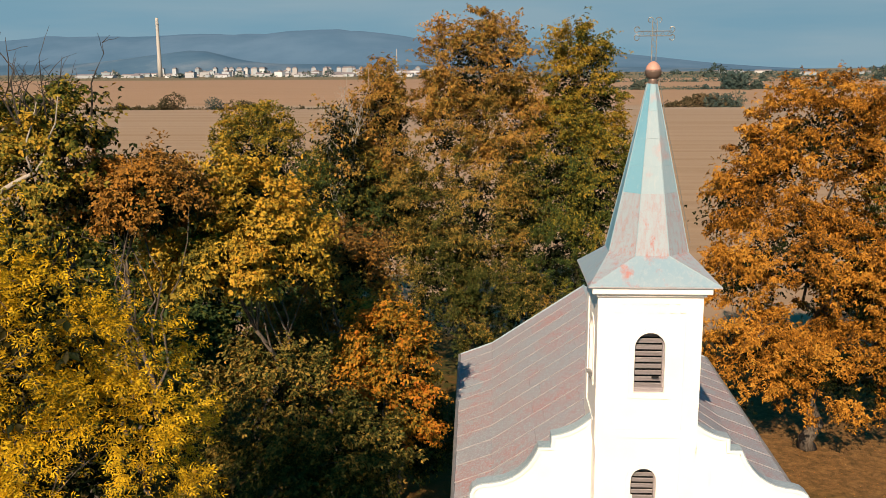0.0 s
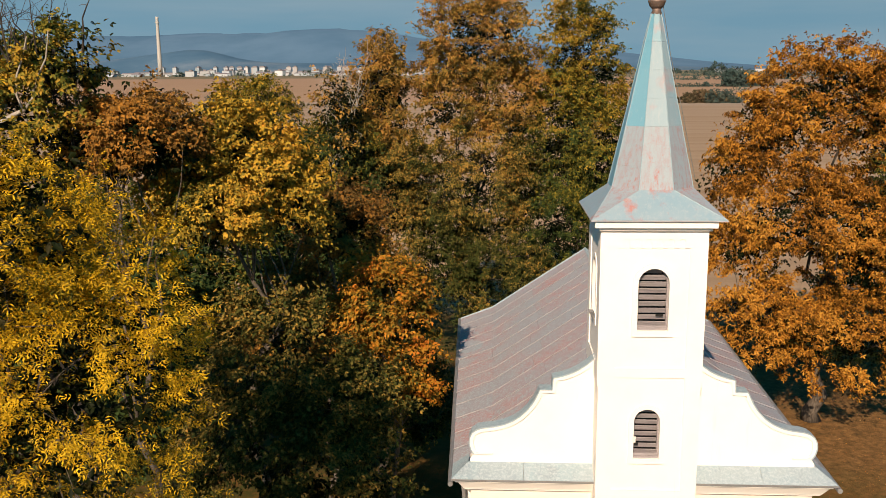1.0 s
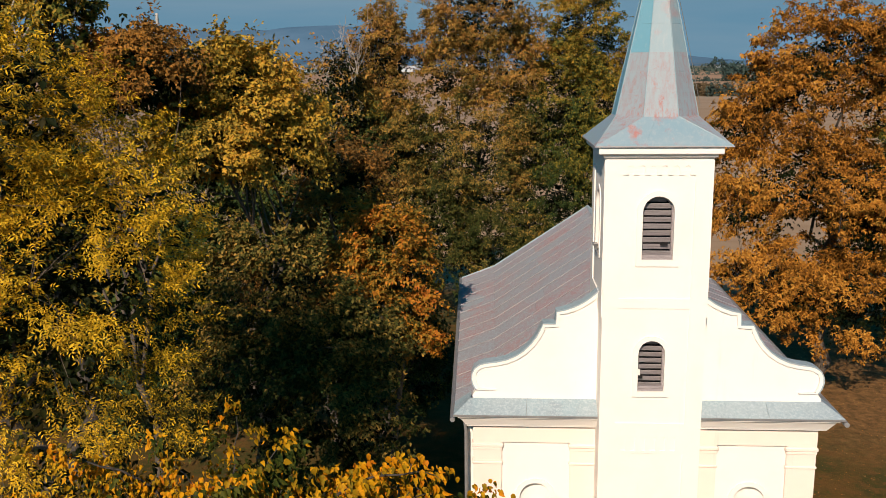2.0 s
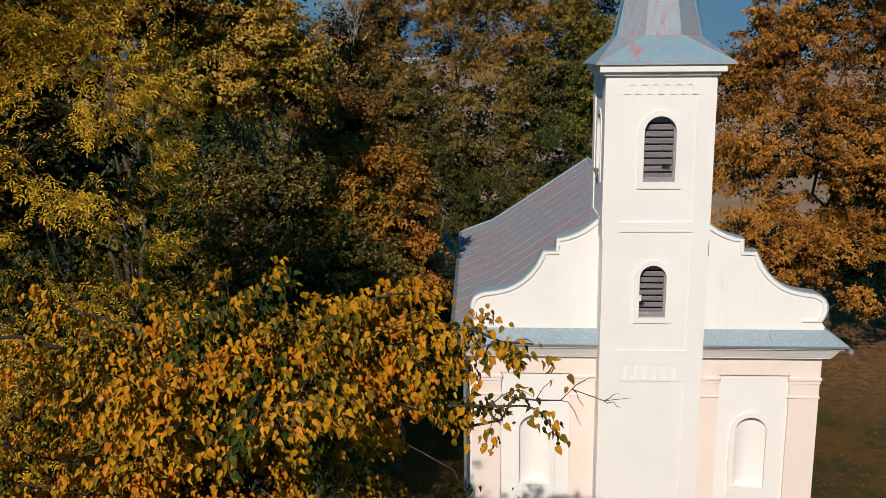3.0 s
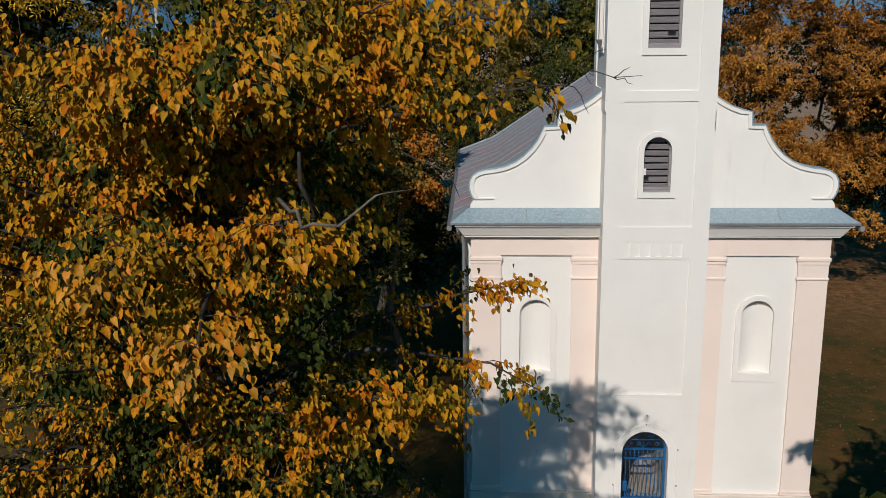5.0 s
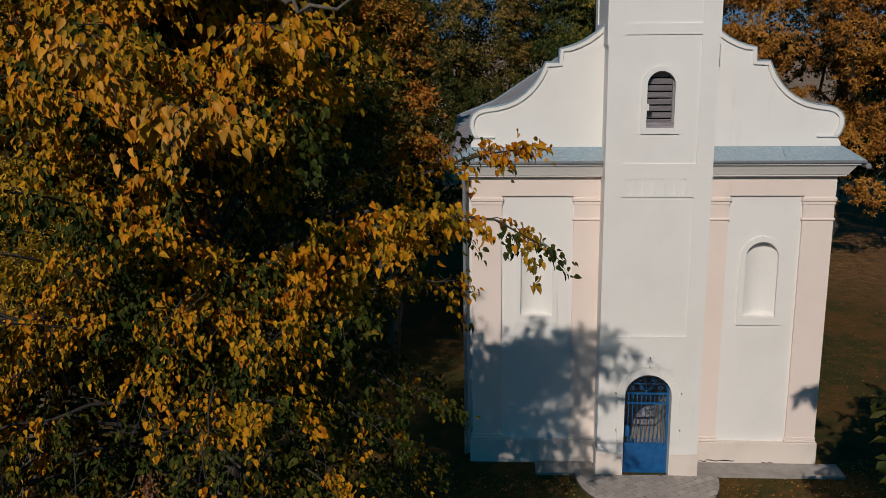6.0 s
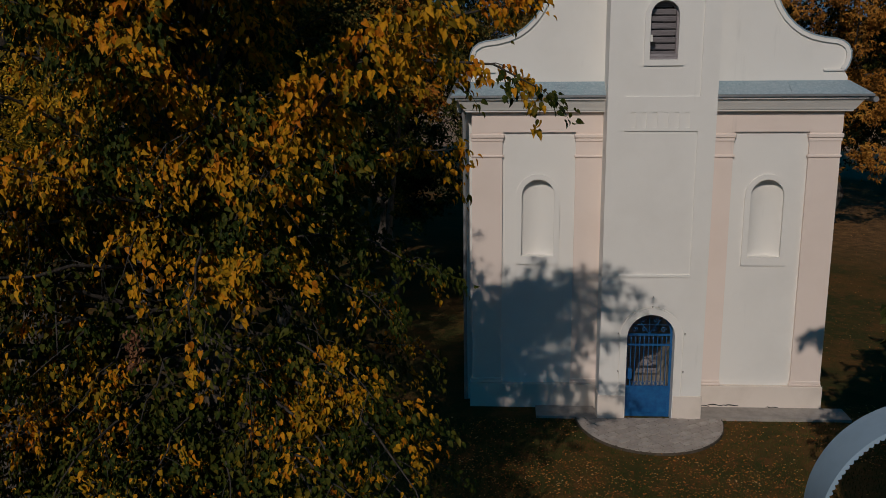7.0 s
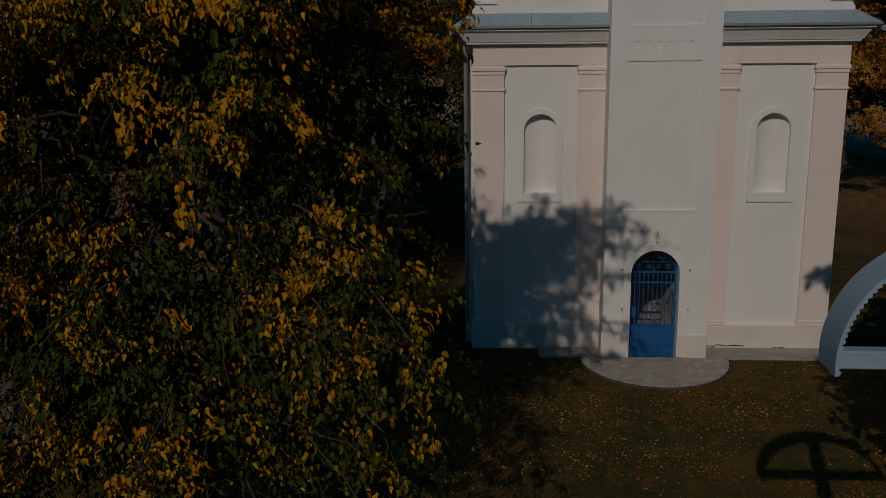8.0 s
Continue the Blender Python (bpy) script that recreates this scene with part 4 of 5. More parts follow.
def make_tree(name, at, trunk_r, fork, lobes, unit, clumps, per, spread, size, material, wood, label, seed,
              droop=0.35, limbs=9, sprays=2, bare=0, lean=(0, 0), category="tree", group="", hollow=0.62, inner=110, boughs=(), sunny=0.5):
    """A tree: a forked trunk, limbs reaching into the lobes of the crown, and leaves in clumps round the ends of the twigs, most of them on the side of the sun."""
    rng = np.random.default_rng(seed)
    base = np.array((at[0], at[1], 0.0))
    tree = thing(name, at if len(at) == 3 else (*at, 0), label, category, group)
    L = [(np.array(c) - base, np.array(r if hasattr(r, "__len__") else (r, r, r))) for c, r in lobes]
    vol = np.array([r[0] * r[1] + r[1] * r[2] + r[0] * r[2] for _, r in L])
    pick = rng.choice(len(L), clumps, p=vol / vol.sum())
    d = rng.normal(0, 1, (clumps, 3))
    d /= np.linalg.norm(d, axis=1, keepdims=True)
    d[:, 2] = np.where(d[:, 2] < -0.55, -d[:, 2], d[:, 2])
    d[:, 1] = np.where((d[:, 1] > 0.1) & (rng.random(clumps) < sunny), -d[:, 1], d[:, 1])
    rad = hollow + (1 - hollow) * rng.random(clumps) ** 0.6
    cen = np.array([L[i][0] for i in pick]) + d * rad[:, None] * np.array([L[i][1] for i in pick])
    cen = np.vstack([cen, np.array(boughs).reshape(-1, 3) - base]) if len(boughs) else cen
    clumps = len(cen)
    # trunk and limbs
    top = np.array((lean[0], lean[1], fork))
    high = max(L, key=lambda q: q[0][2] + q[1][2])
    crown_top = high[0] + np.array((0, 0, 0.55 * high[1][2]))
    way = bend((0, 0, -0.1), top, rng, 0.0, 5) + bend(top, crown_top, rng, 0.0, 5)[1:]
    radii = [trunk_r * (1.25 if i == 0 else 1.0) * (1 - 0.093 * i) for i in range(len(way))]
    part("trunk", tube(way, radii, 9), wood, tree, smooth=True)
    bm = bmesh.new()
    ends = [*cen[rng.choice(clumps, min(limbs, clumps), replace=False)], *(np.array(boughs).reshape(-1, 3) - base)]
    nodes = []
    for e in ends:
        low = [i for i in range(3, len(way) - 2) if way[i][2] < e[2] + 1.0] or [3]
        k = low[rng.integers(max(0, len(low) - 3), len(low))]
        s = way[k]
        r0 = radii[k] * 0.5
        line = bend(s, e, rng, 0.10, 6)
        part("limb", tube(line, [r0 * (1 - 0.145 * i) for i in range(7)], 6), wood, tree, smooth=True)
        nodes += [(p, r0 * (1 - 0.145 * i)) for i, p in enumerate(line) if i > 1]
    P = np.array([p for p, _ in nodes])
    for e in cen[rng.choice(clumps, min(limbs * sprays, clumps), replace=False)]:
        k = int(np.argmin(np.linalg.norm(P - e, axis=1)))
        line = bend(P[k], e, rng, 0.08, 4)
        r0 = min(max(0.4 * nodes[k][1], 0.010), 0.03)
        tube(line, [r0 * (1 - 0.2 * i) for i in range(5)], 4, bm)
        for _ in range(2):
            q = line[rng.integers(2, 5)]
            tube(bend(q, q + rng.normal(0, 0.35, 3) - np.array((0, 0, 0.3 * droop)), rng, 0.0, 3), [0.008, 0.007, 0.006, 0.004], 3, bm)
    tops = P[np.argsort(P[:, 2])[-max(6, len(P) // 3):]]
    for s in [*(tops[rng.integers(0, len(tops))] for _ in range(bare)), *(np.array(boughs).reshape(-1, 3)[:3] - base)]:
        e = s + np.array((rng.normal(0, 0.5 if bare > 9 else 0.12), rng.normal(0, 0.4), rng.uniform(0.8, 2.6) if bare > 9 else rng.uniform(0.1, 0.5)))
        line = bend(s, e, rng, 0.05, 5)
        tube(line, [0.030, 0.025, 0.02, 0.015, 0.010, 0.005] if bare > 9 else [0.010, 0.009, 0.008, 0.006, 0.005, 0.003], 4, bm)
        for _ in range(4):
            q = line[rng.integers(2, 6)]
            tube(bend(q, q + np.array((rng.normal(0, 0.4), rng.normal(0, 0.3), rng.uniform(0.0, 0.6))) * (1.0 if bare > 9 else 0.4), rng, 0.0, 3), [0.010, 0.008, 0.006, 0.004], 3, bm)
    tagged(part("twigwork", bm, wood, tree), kind="stuff")
    # leaves, in long loose sprays
    mid = np.mean([c for c, _ in L], axis=0)

    def leaves(cen, per, spread, size, droop):
        k = len(cen)
        own = np.repeat(np.arange(k), per)
        away = cen - mid
        away /= np.maximum(np.linalg.norm(away, axis=1, keepdims=True), 1e-6)
        axis = away * np.array((1, 1, 0.4)) + rng.normal(0, 0.5, (k, 3)) - np.array((0, 0, 0.45 * droop))
        axis /= np.linalg.norm(axis, axis=1, keepdims=True)
        big = rng.uniform(0.6, 1.4, k)
        n = k * per
        along = np.clip(rng.normal(0, 1.2, n), -2.1, 2.1) * spread
        pos = cen[own] + (axis[own] * along[:, None] + np.clip(rng.normal(0, 0.5, (n, 3)), -0.95, 0.95) * np.array((1, 1, 0.7)) * spread) * big[own][:, None]
        out = pos - mid
        out /= np.maximum(np.linalg.norm(out, axis=1, keepdims=True), 1e-6)
        ahead = 0.5 * axis[own] + 0.5 * out * np.array((1, 1, 0.5)) + rng.normal(0, 0.7, (n, 3)) * np.array((1, 1, 0.6)) - np.array((0, 0, droop))
        up = (np.array((0, 0, 0.8)) + 0.55 * out + rng.normal(0, 0.7, (n, 3))) if droop < 0.8 else (np.array((0, 0, 0.35)) + 0.6 * out + rng.normal(0, 0.7, (n, 3)))
        sizes = size * rng.uniform(0.6, 1.3, n)
        keep = pos[:, 2] > 0.25
        return pos[keep], ahead[keep], up[keep], sizes[keep]

    pos, ahead, up, sizes = leaves(cen, per, spread, size, droop)
    v, t = scatter(unit, pos, ahead, up, sizes)
    crown = link("crown", tri_mesh("crown", v, t), material, tree)
    crown["kind"] = "stuff"
    # inner leaves, their colour blackened to paint the shade between the outer clumps
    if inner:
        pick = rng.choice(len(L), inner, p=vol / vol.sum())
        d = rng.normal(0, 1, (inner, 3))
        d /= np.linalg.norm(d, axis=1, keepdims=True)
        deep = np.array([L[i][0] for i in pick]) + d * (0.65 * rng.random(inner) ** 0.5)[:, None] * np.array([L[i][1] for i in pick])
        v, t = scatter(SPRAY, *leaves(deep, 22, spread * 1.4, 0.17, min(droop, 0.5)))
        tagged(link("inner_crown", tri_mesh("inner_crown", v, t), INNER_SHADE, tree), kind="stuff")
    return tree


# the broad-leaved linden before the church: boughs that arch out and droop, and twigs of hanging leaves along them
def curve(a, mid, b, n):
    """Points along a bow from a to b that leans towards mid."""
    a, mid, b = np.array(a), np.array(mid), np.array(b)
    return [a * (1 - u) ** 2 + mid * 2 * u * (1 - u) + b * u * u for u in (i / n for i in range(n + 1))]


def build_linden(at, tips, label):
    rng = np.random.default_rng(41)
    base = np.array((*at, 0.0))
    tree = thing("linden_tree", (*at, 0), label, "tree")
    way = [(0, 0, -0.1), (0.05, 0.02, 1.6), (-0.04, -0.08, 3.3), (0.02, -0.15, 5.1), (0.16, -0.4, 7.0), (0.30, -0.85, 8.9), (0.5, -1.5, 10.5), (0.6, -1.9, 11.8)]
    part("trunk", tube(way, [0.38, 0.30, 0.27, 0.25, 0.19, 0.13, 0.08, 0.03], 10), BARK, tree, smooth=True)
    way = np.array(way, float)
    # boughs towards the sides and the back of the crown
    ends = [np.array(t) - base for t in tips]
    for k in range(58):
        z = rng.uniform(2.8, 12.0)
        r = (3.2 if z < 8.5 else 3.2 - 0.5 * (z - 8.5)) * rng.uniform(0.55, 1.0)
        a = rng.uniform(-0.75, 1.35) * math.pi
        ends.append(np.array((min(r * math.cos(a), 2.9), 0.75 * r * math.sin(a) - 0.09 * z + 0.5, z)))
    for k in range(26):
        # the sunny top, and the low boughs on the far side from the church
        ends.append(np.array((rng.uniform(-2.9, 2.6), rng.uniform(-4.4, -1.4), rng.uniform(10.3, 12.5))))
        ends.append(np.array((rng.uniform(-4.2, 0.2), rng.uniform(-2.8, -0.9), rng.uniform(2.2, 8.5))))
        ends.append(np.array((rng.uniform(-4.6, -1.0), rng.uniform(-3.6, -1.2), rng.uniform(6.5, 11.6))))
    for k in range(22):
        ends.append(np.array((rng.uniform(-3.6, 2.4), rng.uniform(-2.6, -0.8), rng.uniform(1.6, 3.8))))
    for k in range(14):
        ends.append(np.array((rng.uniform(0.5, 3.0), rng.uniform(-3.5, -1.9), rng.uniform(11.2, 12.5))))
        ends.append(np.array((rng.uniform(-4.8, -2.3), rng.uniform(-3.0, -1.4), rng.uniform(2.3, 6.0))))
    for k in range(10):
        ends.append(np.array((rng.uniform(0.6, 2.9), rng.uniform(-3.3, -2.2), rng.uniform(12.0, 12.6))))
    # an open hollow low on the side of the church
    ends = [e for k, e in enumerate(ends) if k < len(tips) or not (e[0] > 1.3 and 6.4 < e[2] < 8.0)]
    full = len(ends)
    # the full low skirt towards the church and at the foot
    for k in range(9):
        ends.append(np.array((rng.uniform(1.3, 2.9), rng.uniform(-2.7, -1.0), rng.uniform(2.6, 6.2))))
    for k in range(12):
        ends.append(np.array((rng.uniform(-4.4, 0.3), rng.uniform(-3.8, -2.3), rng.uniform(1.2, 3.6))))
    for k in range(9):
        ends.append(np.array((rng.uniform(-5.0, -2.6), rng.uniform(-3.3, -2.0), rng.uniform(3.4, 6.8))))
    # and the sunny boughs before the trunk
    for k in range(7):
        ends.append(np.array((rng.uniform(-1.6, 0.7), rng.uniform(-3.4, -2.3), rng.uniform(8.0, 10.4))))
        ends.append(np.array((rng.uniform(0.8, 2.6), rng.uniform(-3.4, -2.2), rng.uniform(7.6, 10.2))))
    fine = bmesh.new()
    gold, green = [], []
    for k, e in enumerate(ends):
        low = e[2] < 7.0
        zs = np.clip(e[2] + (rng.uniform(-0.3, 0.8) if low else -rng.uniform(0.9, 2.4)), 2.6, 10.6)
        s = np.array([np.interp(zs, way[:, 2], way[:, c]) for c in (0, 1)] + [zs])
        span = np.linalg.norm(e - s)
        mid = s + (e - s) * 0.55 + np.array((0, 0, (0.30 if low else 0.16) * span)) + rng.normal(0, 0.07 * span, 3)
        line = curve(s, mid, e, 9)
        for p in line[2:-1]:
            p += rng.normal(0, 0.035, 3)
        thick = 0.010 + (0.009 if k < len(tips) else 0.006) * span
        part("limb", tube(line, [thick * (1 - 0.095 * i) for i in range(10)], 7), GREY_BARK, tree, smooth=True)
        line = np.array(line)
        turned = rng.normal(0.0, 0.22)
        steps = max(4, int(span * 0.72 / 0.12))
        for q in range(steps + 1):
            u = 0.22 + 0.78 * q / steps
            f = u * 9
            i = min(int(f), 8)
            p = line[i] + (line[i + 1] - line[i]) * (f - i)
            d = line[i + 1] - line[i]
            d /= np.linalg.norm(d)
            side = np.cross(d, (0, 0, 1.0)) * (1 if q % 2 else -1)
            side /= max(np.linalg.norm(side), 1e-6)
            length = rng.uniform(0.28, 0.75) * (1.15 - 0.45 * u)
            go = (d if q == steps else 0.55 * d + 0.8 * side) + rng.normal(0, 0.3, 3)
            go /= np.linalg.norm(go)
            tip = p + go * length - np.array((0, 0, rng.uniform(0.15, 0.55) * length))
            twig = curve(p, p + go * length * 0.6 + np.array((0, 0, 0.06)), tip, 4)
            if rng.random() < 0.4:
                tube(twig, [0.006, 0.0055, 0.005, 0.004, 0.002], 3, fine)
            # the leaves stand in loose masses with open hollows between them, thinner on the side of the church
            thin = p[0] > 0.9 and p[2] > 6.3 and p[1] > -2.0
            if rng.random() < 0.08 or (len(tips) <= k < full and p[2] < (11.2 if thin else 9.5) and noise.noise(0.8 * p + np.array((3.1, 0.4, 7.7))) < (0.10 if thin else -0.15)):
                continue
            n = int(rng.integers(15, 36)) + (8 if 6 < k < len(tips) and u > 0.5 else 0)
            v = rng.uniform(0.15, 1.05, n) ** 0.8
            at_leaf = np.array([np.interp(np.clip(v, 0, 1) * 4, range(5), [t[c] for t in twig]) for c in range(3)]).T
            at_leaf = at_leaf + rng.normal(0, 0.055, (n, 3)) - np.array((0, 0, 0.02))
            out = p * np.array((1, 1, 0.0)) - np.array((0.2, -0.6, 0))
            out = out / max(np.linalg.norm(out), 0.3)
            ahead = np.array((0, 0, -0.95)) + 0.35 * go + 0.35 * out + rng.normal(0, 0.36, (n, 3))
            up = 0.7 * out + np.array((-0.1, -0.2, 0.5)) + rng.normal(0, 0.7, (n, 3))
            size = rng.uniform(0.048, 0.092, n)
            chance = np.clip(0.36 + 0.09 * (p[2] - 5.6) + 0.22 * (u - 0.6) + turned + ((0.28 if p[0] < 0.8 else 0.06) if k >= full and p[2] < 7.0 else 0.0), 0.12, 0.93)
            (gold if rng.random() < chance else green).append((at_leaf, ahead, up, size))
    tagged(part("twigwork", fine, GREY_BARK, tree), kind="stuff")
    pos, ahead, up, size = (np.concatenate([g[c] for g in gold]) for c in range(4))
    one = np.zeros(len(pos), bool)
    one[np.argsort(pos[:, 1] + rng.normal(0, 0.5, len(pos)))[:300]] = True
    shapes = [tri_mesh("leaf", HEART[0] * r, HEART[1]) for r in (0.055, 0.07, 0.085)]
    for i in np.flatnonzero(one):
        a = Vector(ahead[i]).normalized()
        c = Vector(up[i]).cross(a).normalized()
        ob = link("leaf", shapes[int(rng.integers(0, 3))], LINDEN_LOOSE, tree)
        ob.matrix_basis = Matrix.Translation(pos[i]) @ Matrix((a, c, a.cross(c))).transposed().to_4x4()
    v, t = scatter(HEART, pos[~one], ahead[~one], up[~one], size[~one])
    tagged(link("gold_foliage", tri_mesh("gold_foliage", v, t), LINDEN_GOLD, tree, "hanging golden heart-shaped leaves"), kind="stuff")
    v, t = scatter(HEART, *(np.concatenate([g[c] for g in green]) for c in range(4)))
    tagged(link("green_foliage", tri_mesh("green_foliage", v, t), LINDEN_GREEN, tree, "dark green heart-shaped leaves"), kind="stuff")
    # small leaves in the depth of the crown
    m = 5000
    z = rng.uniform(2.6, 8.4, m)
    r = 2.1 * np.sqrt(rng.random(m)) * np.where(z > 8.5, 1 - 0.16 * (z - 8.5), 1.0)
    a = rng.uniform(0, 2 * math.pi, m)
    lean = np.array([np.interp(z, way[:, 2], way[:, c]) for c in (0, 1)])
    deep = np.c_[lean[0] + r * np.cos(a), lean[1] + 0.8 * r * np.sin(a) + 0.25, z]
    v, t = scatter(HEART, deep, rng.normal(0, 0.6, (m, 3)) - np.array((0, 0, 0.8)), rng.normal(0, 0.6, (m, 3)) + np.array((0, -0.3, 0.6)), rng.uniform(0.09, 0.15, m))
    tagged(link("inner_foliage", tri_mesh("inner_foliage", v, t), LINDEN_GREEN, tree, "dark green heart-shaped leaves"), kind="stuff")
    # long bare twigs that hang from the lower boughs, and a tuft of dead leaves
    bm = bmesh.new()
    for _ in range(11):
        a, z = rng.uniform(-0.85, -0.1) * math.pi, rng.uniform(4.5, 9.0)
        s = np.array((2.3 * math.cos(a), 1.7 * math.sin(a) - 0.6, z))
        e = s + np.array((rng.normal(0.35, 0.5), rng.normal(-0.2, 0.2), -rng.uniform(0.5, 1.7)))
        line = bend(s, e, rng, 0.10, 6)
        tube(line, [0.008, 0.0075, 0.007, 0.006, 0.005, 0.004, 0.003], 3, bm)
        for _ in range(3):
            q = line[rng.integers(2, 6)]
            tube(bend(q, q + np.array((rng.normal(0, 0.25), rng.normal(-0.1, 0.15), -rng.uniform(0.15, 0.6))), rng, 0.05, 3), [0.005, 0.0045, 0.004, 0.003], 3, bm)
    tagged(part("hanging_twig", bm, GREY_BARK, tree, "thin grey hanging twigs"), kind="stuff")
    # the bare fork and the bowed dead branch on the upper side, and the bare end beyond the last leaves
    part("bare_limb", tube(bend((1.2, -2.9, 9.9), (2.1, -4.2, 11.35), rng, 0.03, 6), [0.034, 0.031, 0.028, 0.026, 0.023, 0.018, 0.012], 7), GREY_BARK, tree, "grey barkless limb", smooth=True)
    part("bare_limb", tube(bend((1.85, -3.85, 10.95), (2.2, -4.3, 10.85), rng, -0.12, 4) + bend((2.2, -4.3, 10.85), (2.9, -4.0, 11.05), rng, -0.05, 5)[1:], [0.017, 0.0165, 0.016, 0.015, 0.014, 0.013, 0.011, 0.009, 0.006, 0.003], 6), TWIG, tree, "grey barkless limb", smooth=True)
    part("bare_limb", tube(bend((1.5, -2.5, 10.9), (3.2, -3.2, 10.85), rng, 0.26, 9), [0.019, 0.018, 0.017, 0.016, 0.014, 0.012, 0.010, 0.008, 0.006, 0.003], 6), GREY_BARK, tree, smooth=True)
    tip = bend((3.2, -3.3, 11.5), (4.62, -3.4, 11.83), rng, 0.05, 7)
    bm = tube(tip, [0.014, 0.012, 0.010, 0.008, 0.006, 0.005, 0.004, 0.002], 5)
    for k, dx, dz in ((3, 0.14, 0.2), (4, 0.18, -0.22), (5, 0.2, 0.12), (5, 0.10, -0.14), (6, 0.14, -0.05), (6, 0.12, 0.08)):
        tube(bend(tip[k], tip[k] + np.array((dx, -0.03, dz)), rng, 0.08, 4), [0.005, 0.0045, 0.004, 0.003, 0.002], 3, bm)
    part("bare_twig", bm, GREY_BARK, tree, "bare dark twig end")
    spot = np.c_[rng.normal(0.0, 0.045, 110), rng.normal(-2.4, 0.045, 110), 6.4 - 0.42 * rng.random(110)]
    v, t = scatter(HEART, spot, np.c_[rng.normal(0, 0.4, (110, 2)), -np.ones(110)], rng.normal(0, 1, (110, 3)), rng.uniform(0.035, 0.06, 110))
    tagged(link("dead_leaf_tuft", tri_mesh("dead_leaf_tuft", v, t), DRY, tree, "hanging tuft of dead brown leaves"), kind="stuff")


build_linden((-7.2, -10.3), [
    (-4.5, -13.2, 12.6), (-5.9, -12.7, 12.6), (-8.5, -12.2, 12.3), (-7.0, -14.0, 12.1), (-5.0, -14.3, 12.0),
    (-3.4, -13.7, 12.3), (-3.45, -13.7, 11.75), (-3.5, -11.2, 9.45), (-3.35, -12.1, 8.65), (-4.1, -10.8, 7.9),
    (-5.2, -14.4, 10.7), (-5.6, -15.5, 10.2), (-6.4, -15.2, 10.6), (-4.2, -13.9, 9.3), (-7.4, -14.2, 9.5),
    (-4.4, -11.5, 6.7), (-4.9, -11.2, 6.1), (-6.0, -11.5, 4.9), (-4.4, -10.6, 4.0), (-7.3, -12.6, 6.9),
    (-8.4, -12.5, 5.8), (-6.6, -12.8, 6.4), (-5.8, -12.8, 7.2), (-8.2, -12.8, 4.5), (-6.4, -12.4, 4.1),
    (-5.4, -10.6, 3.4), (-9.2, -13.0, 8.0), (-5.1, -12.8, 8.1), (-9.8, -12.0, 3.6), (-5.1, -9.4, 4.2)],
    "gold and green linden tree with drooping heart-shaped leaves")
# the feathery yellow tree beside it
make_tree("ash_tree", (-12.0, -6.2), 0.28, 7.0,
          [((-11.6, -6.9, 12.4), (3.6, 3.2, 4.2)), ((-10.0, -8.2, 13.2), (2.1, 1.6, 2.2)), ((-10.6, -8.4, 15.2), (2.0, 1.4, 1.9)), ((-10.2, -8.2, 10.0), (2.2, 1.8, 2.0)), ((-11.4, -8.0, 15.8), (2.2, 1.8, 1.8)), ((-9.4, -7.6, 7.6), (1.9, 1.6, 2.0)), ((-12.5, -7.5, 8.0), (2.5, 2.2, 2.5))],
          PINNATE, 420, 60, 0.28, 0.175, YELLOW, BARK, "bright yellow ash tree with feathery leaves", 12, sunny=0.8, droop=0.35, limbs=16, sprays=6, bare=8, inner=200)
# the dark old tree with dead top twigs
old_tree = make_tree("half_bare_tree", (-15.6, 3.0), 0.32, 9.0,
          [((-16.0, 2.8, 16.2), (2.0, 1.9, 2.5)), ((-14.9, 2.4, 18.2), (1.0, 1.0, 1.1)), ((-17.2, 2.6, 17.4), (1.2, 1.2, 1.6)), ((-17.0, 2.8, 12.0), (2.4, 2.4, 2.6))],
          SPRAY, 150, 100, 0.27, 0.14, OLIVE, GREY_BARK, "dark green tree with bare dead twigs at its top", 13, limbs=12, sprays=4, bare=24)
for line, radii in (([(-0.9, -1.6, 16.3), (-0.6, -1.6, 16.55), (-0.15, -1.62, 16.8), (0.2, -1.6, 16.96)], [0.075, 0.07, 0.06, 0.045]),
                    ([(0.15, -1.6, 16.94), (0.02, -1.6, 17.3), (0.08, -1.62, 17.8), (0.25, -1.6, 18.2), (0.41, -1.6, 18.74)], [0.03, 0.028, 0.025, 0.02, 0.010]),
                    ([(0.2, -1.6, 16.96), (0.42, -1.6, 17.25), (0.6, -1.62, 17.75), (0.85, -1.6, 18.2), (0.97, -1.6, 18.88)], [0.032, 0.03, 0.027, 0.02, 0.010])):
    part("dead_limb", tube(line, radii, 7), PALE_BARK, old_tree, "pale barkless dead limb", smooth=True)
# mixed trees along the west side of the church
make_tree("brown_tree", (-13.8, 4.2), 0.25, 6.0, [((-12.9, 2.8, 16.2), (1.3, 1.3, 1.2)), ((-14.2, 3.2, 15.9), (1.2, 1.3, 1.3))],
          SPRAY, 95, 110, 0.26, 0.11, BROWN, BARK, "russet-brown tree among the wood's edge", 14)
make_tree("gold_tree", (-11.4, 6.2), 0.25, 6.0, [((-11.0, 5.0, 15.2), (2.0, 1.8, 1.9)), ((-10.1, 5.2, 14.1), (1.5, 1.5, 1.4)), ((-12.2, 4.6, 14.0), (1.5, 1.5, 1.5)), ((-11.2, 3.6, 13.9), (1.2, 1.1, 1.0))],
          SPRAY, 260, 120, 0.26, 0.12, AMBER, BARK, "gold-green tree at the wood's edge", 15)
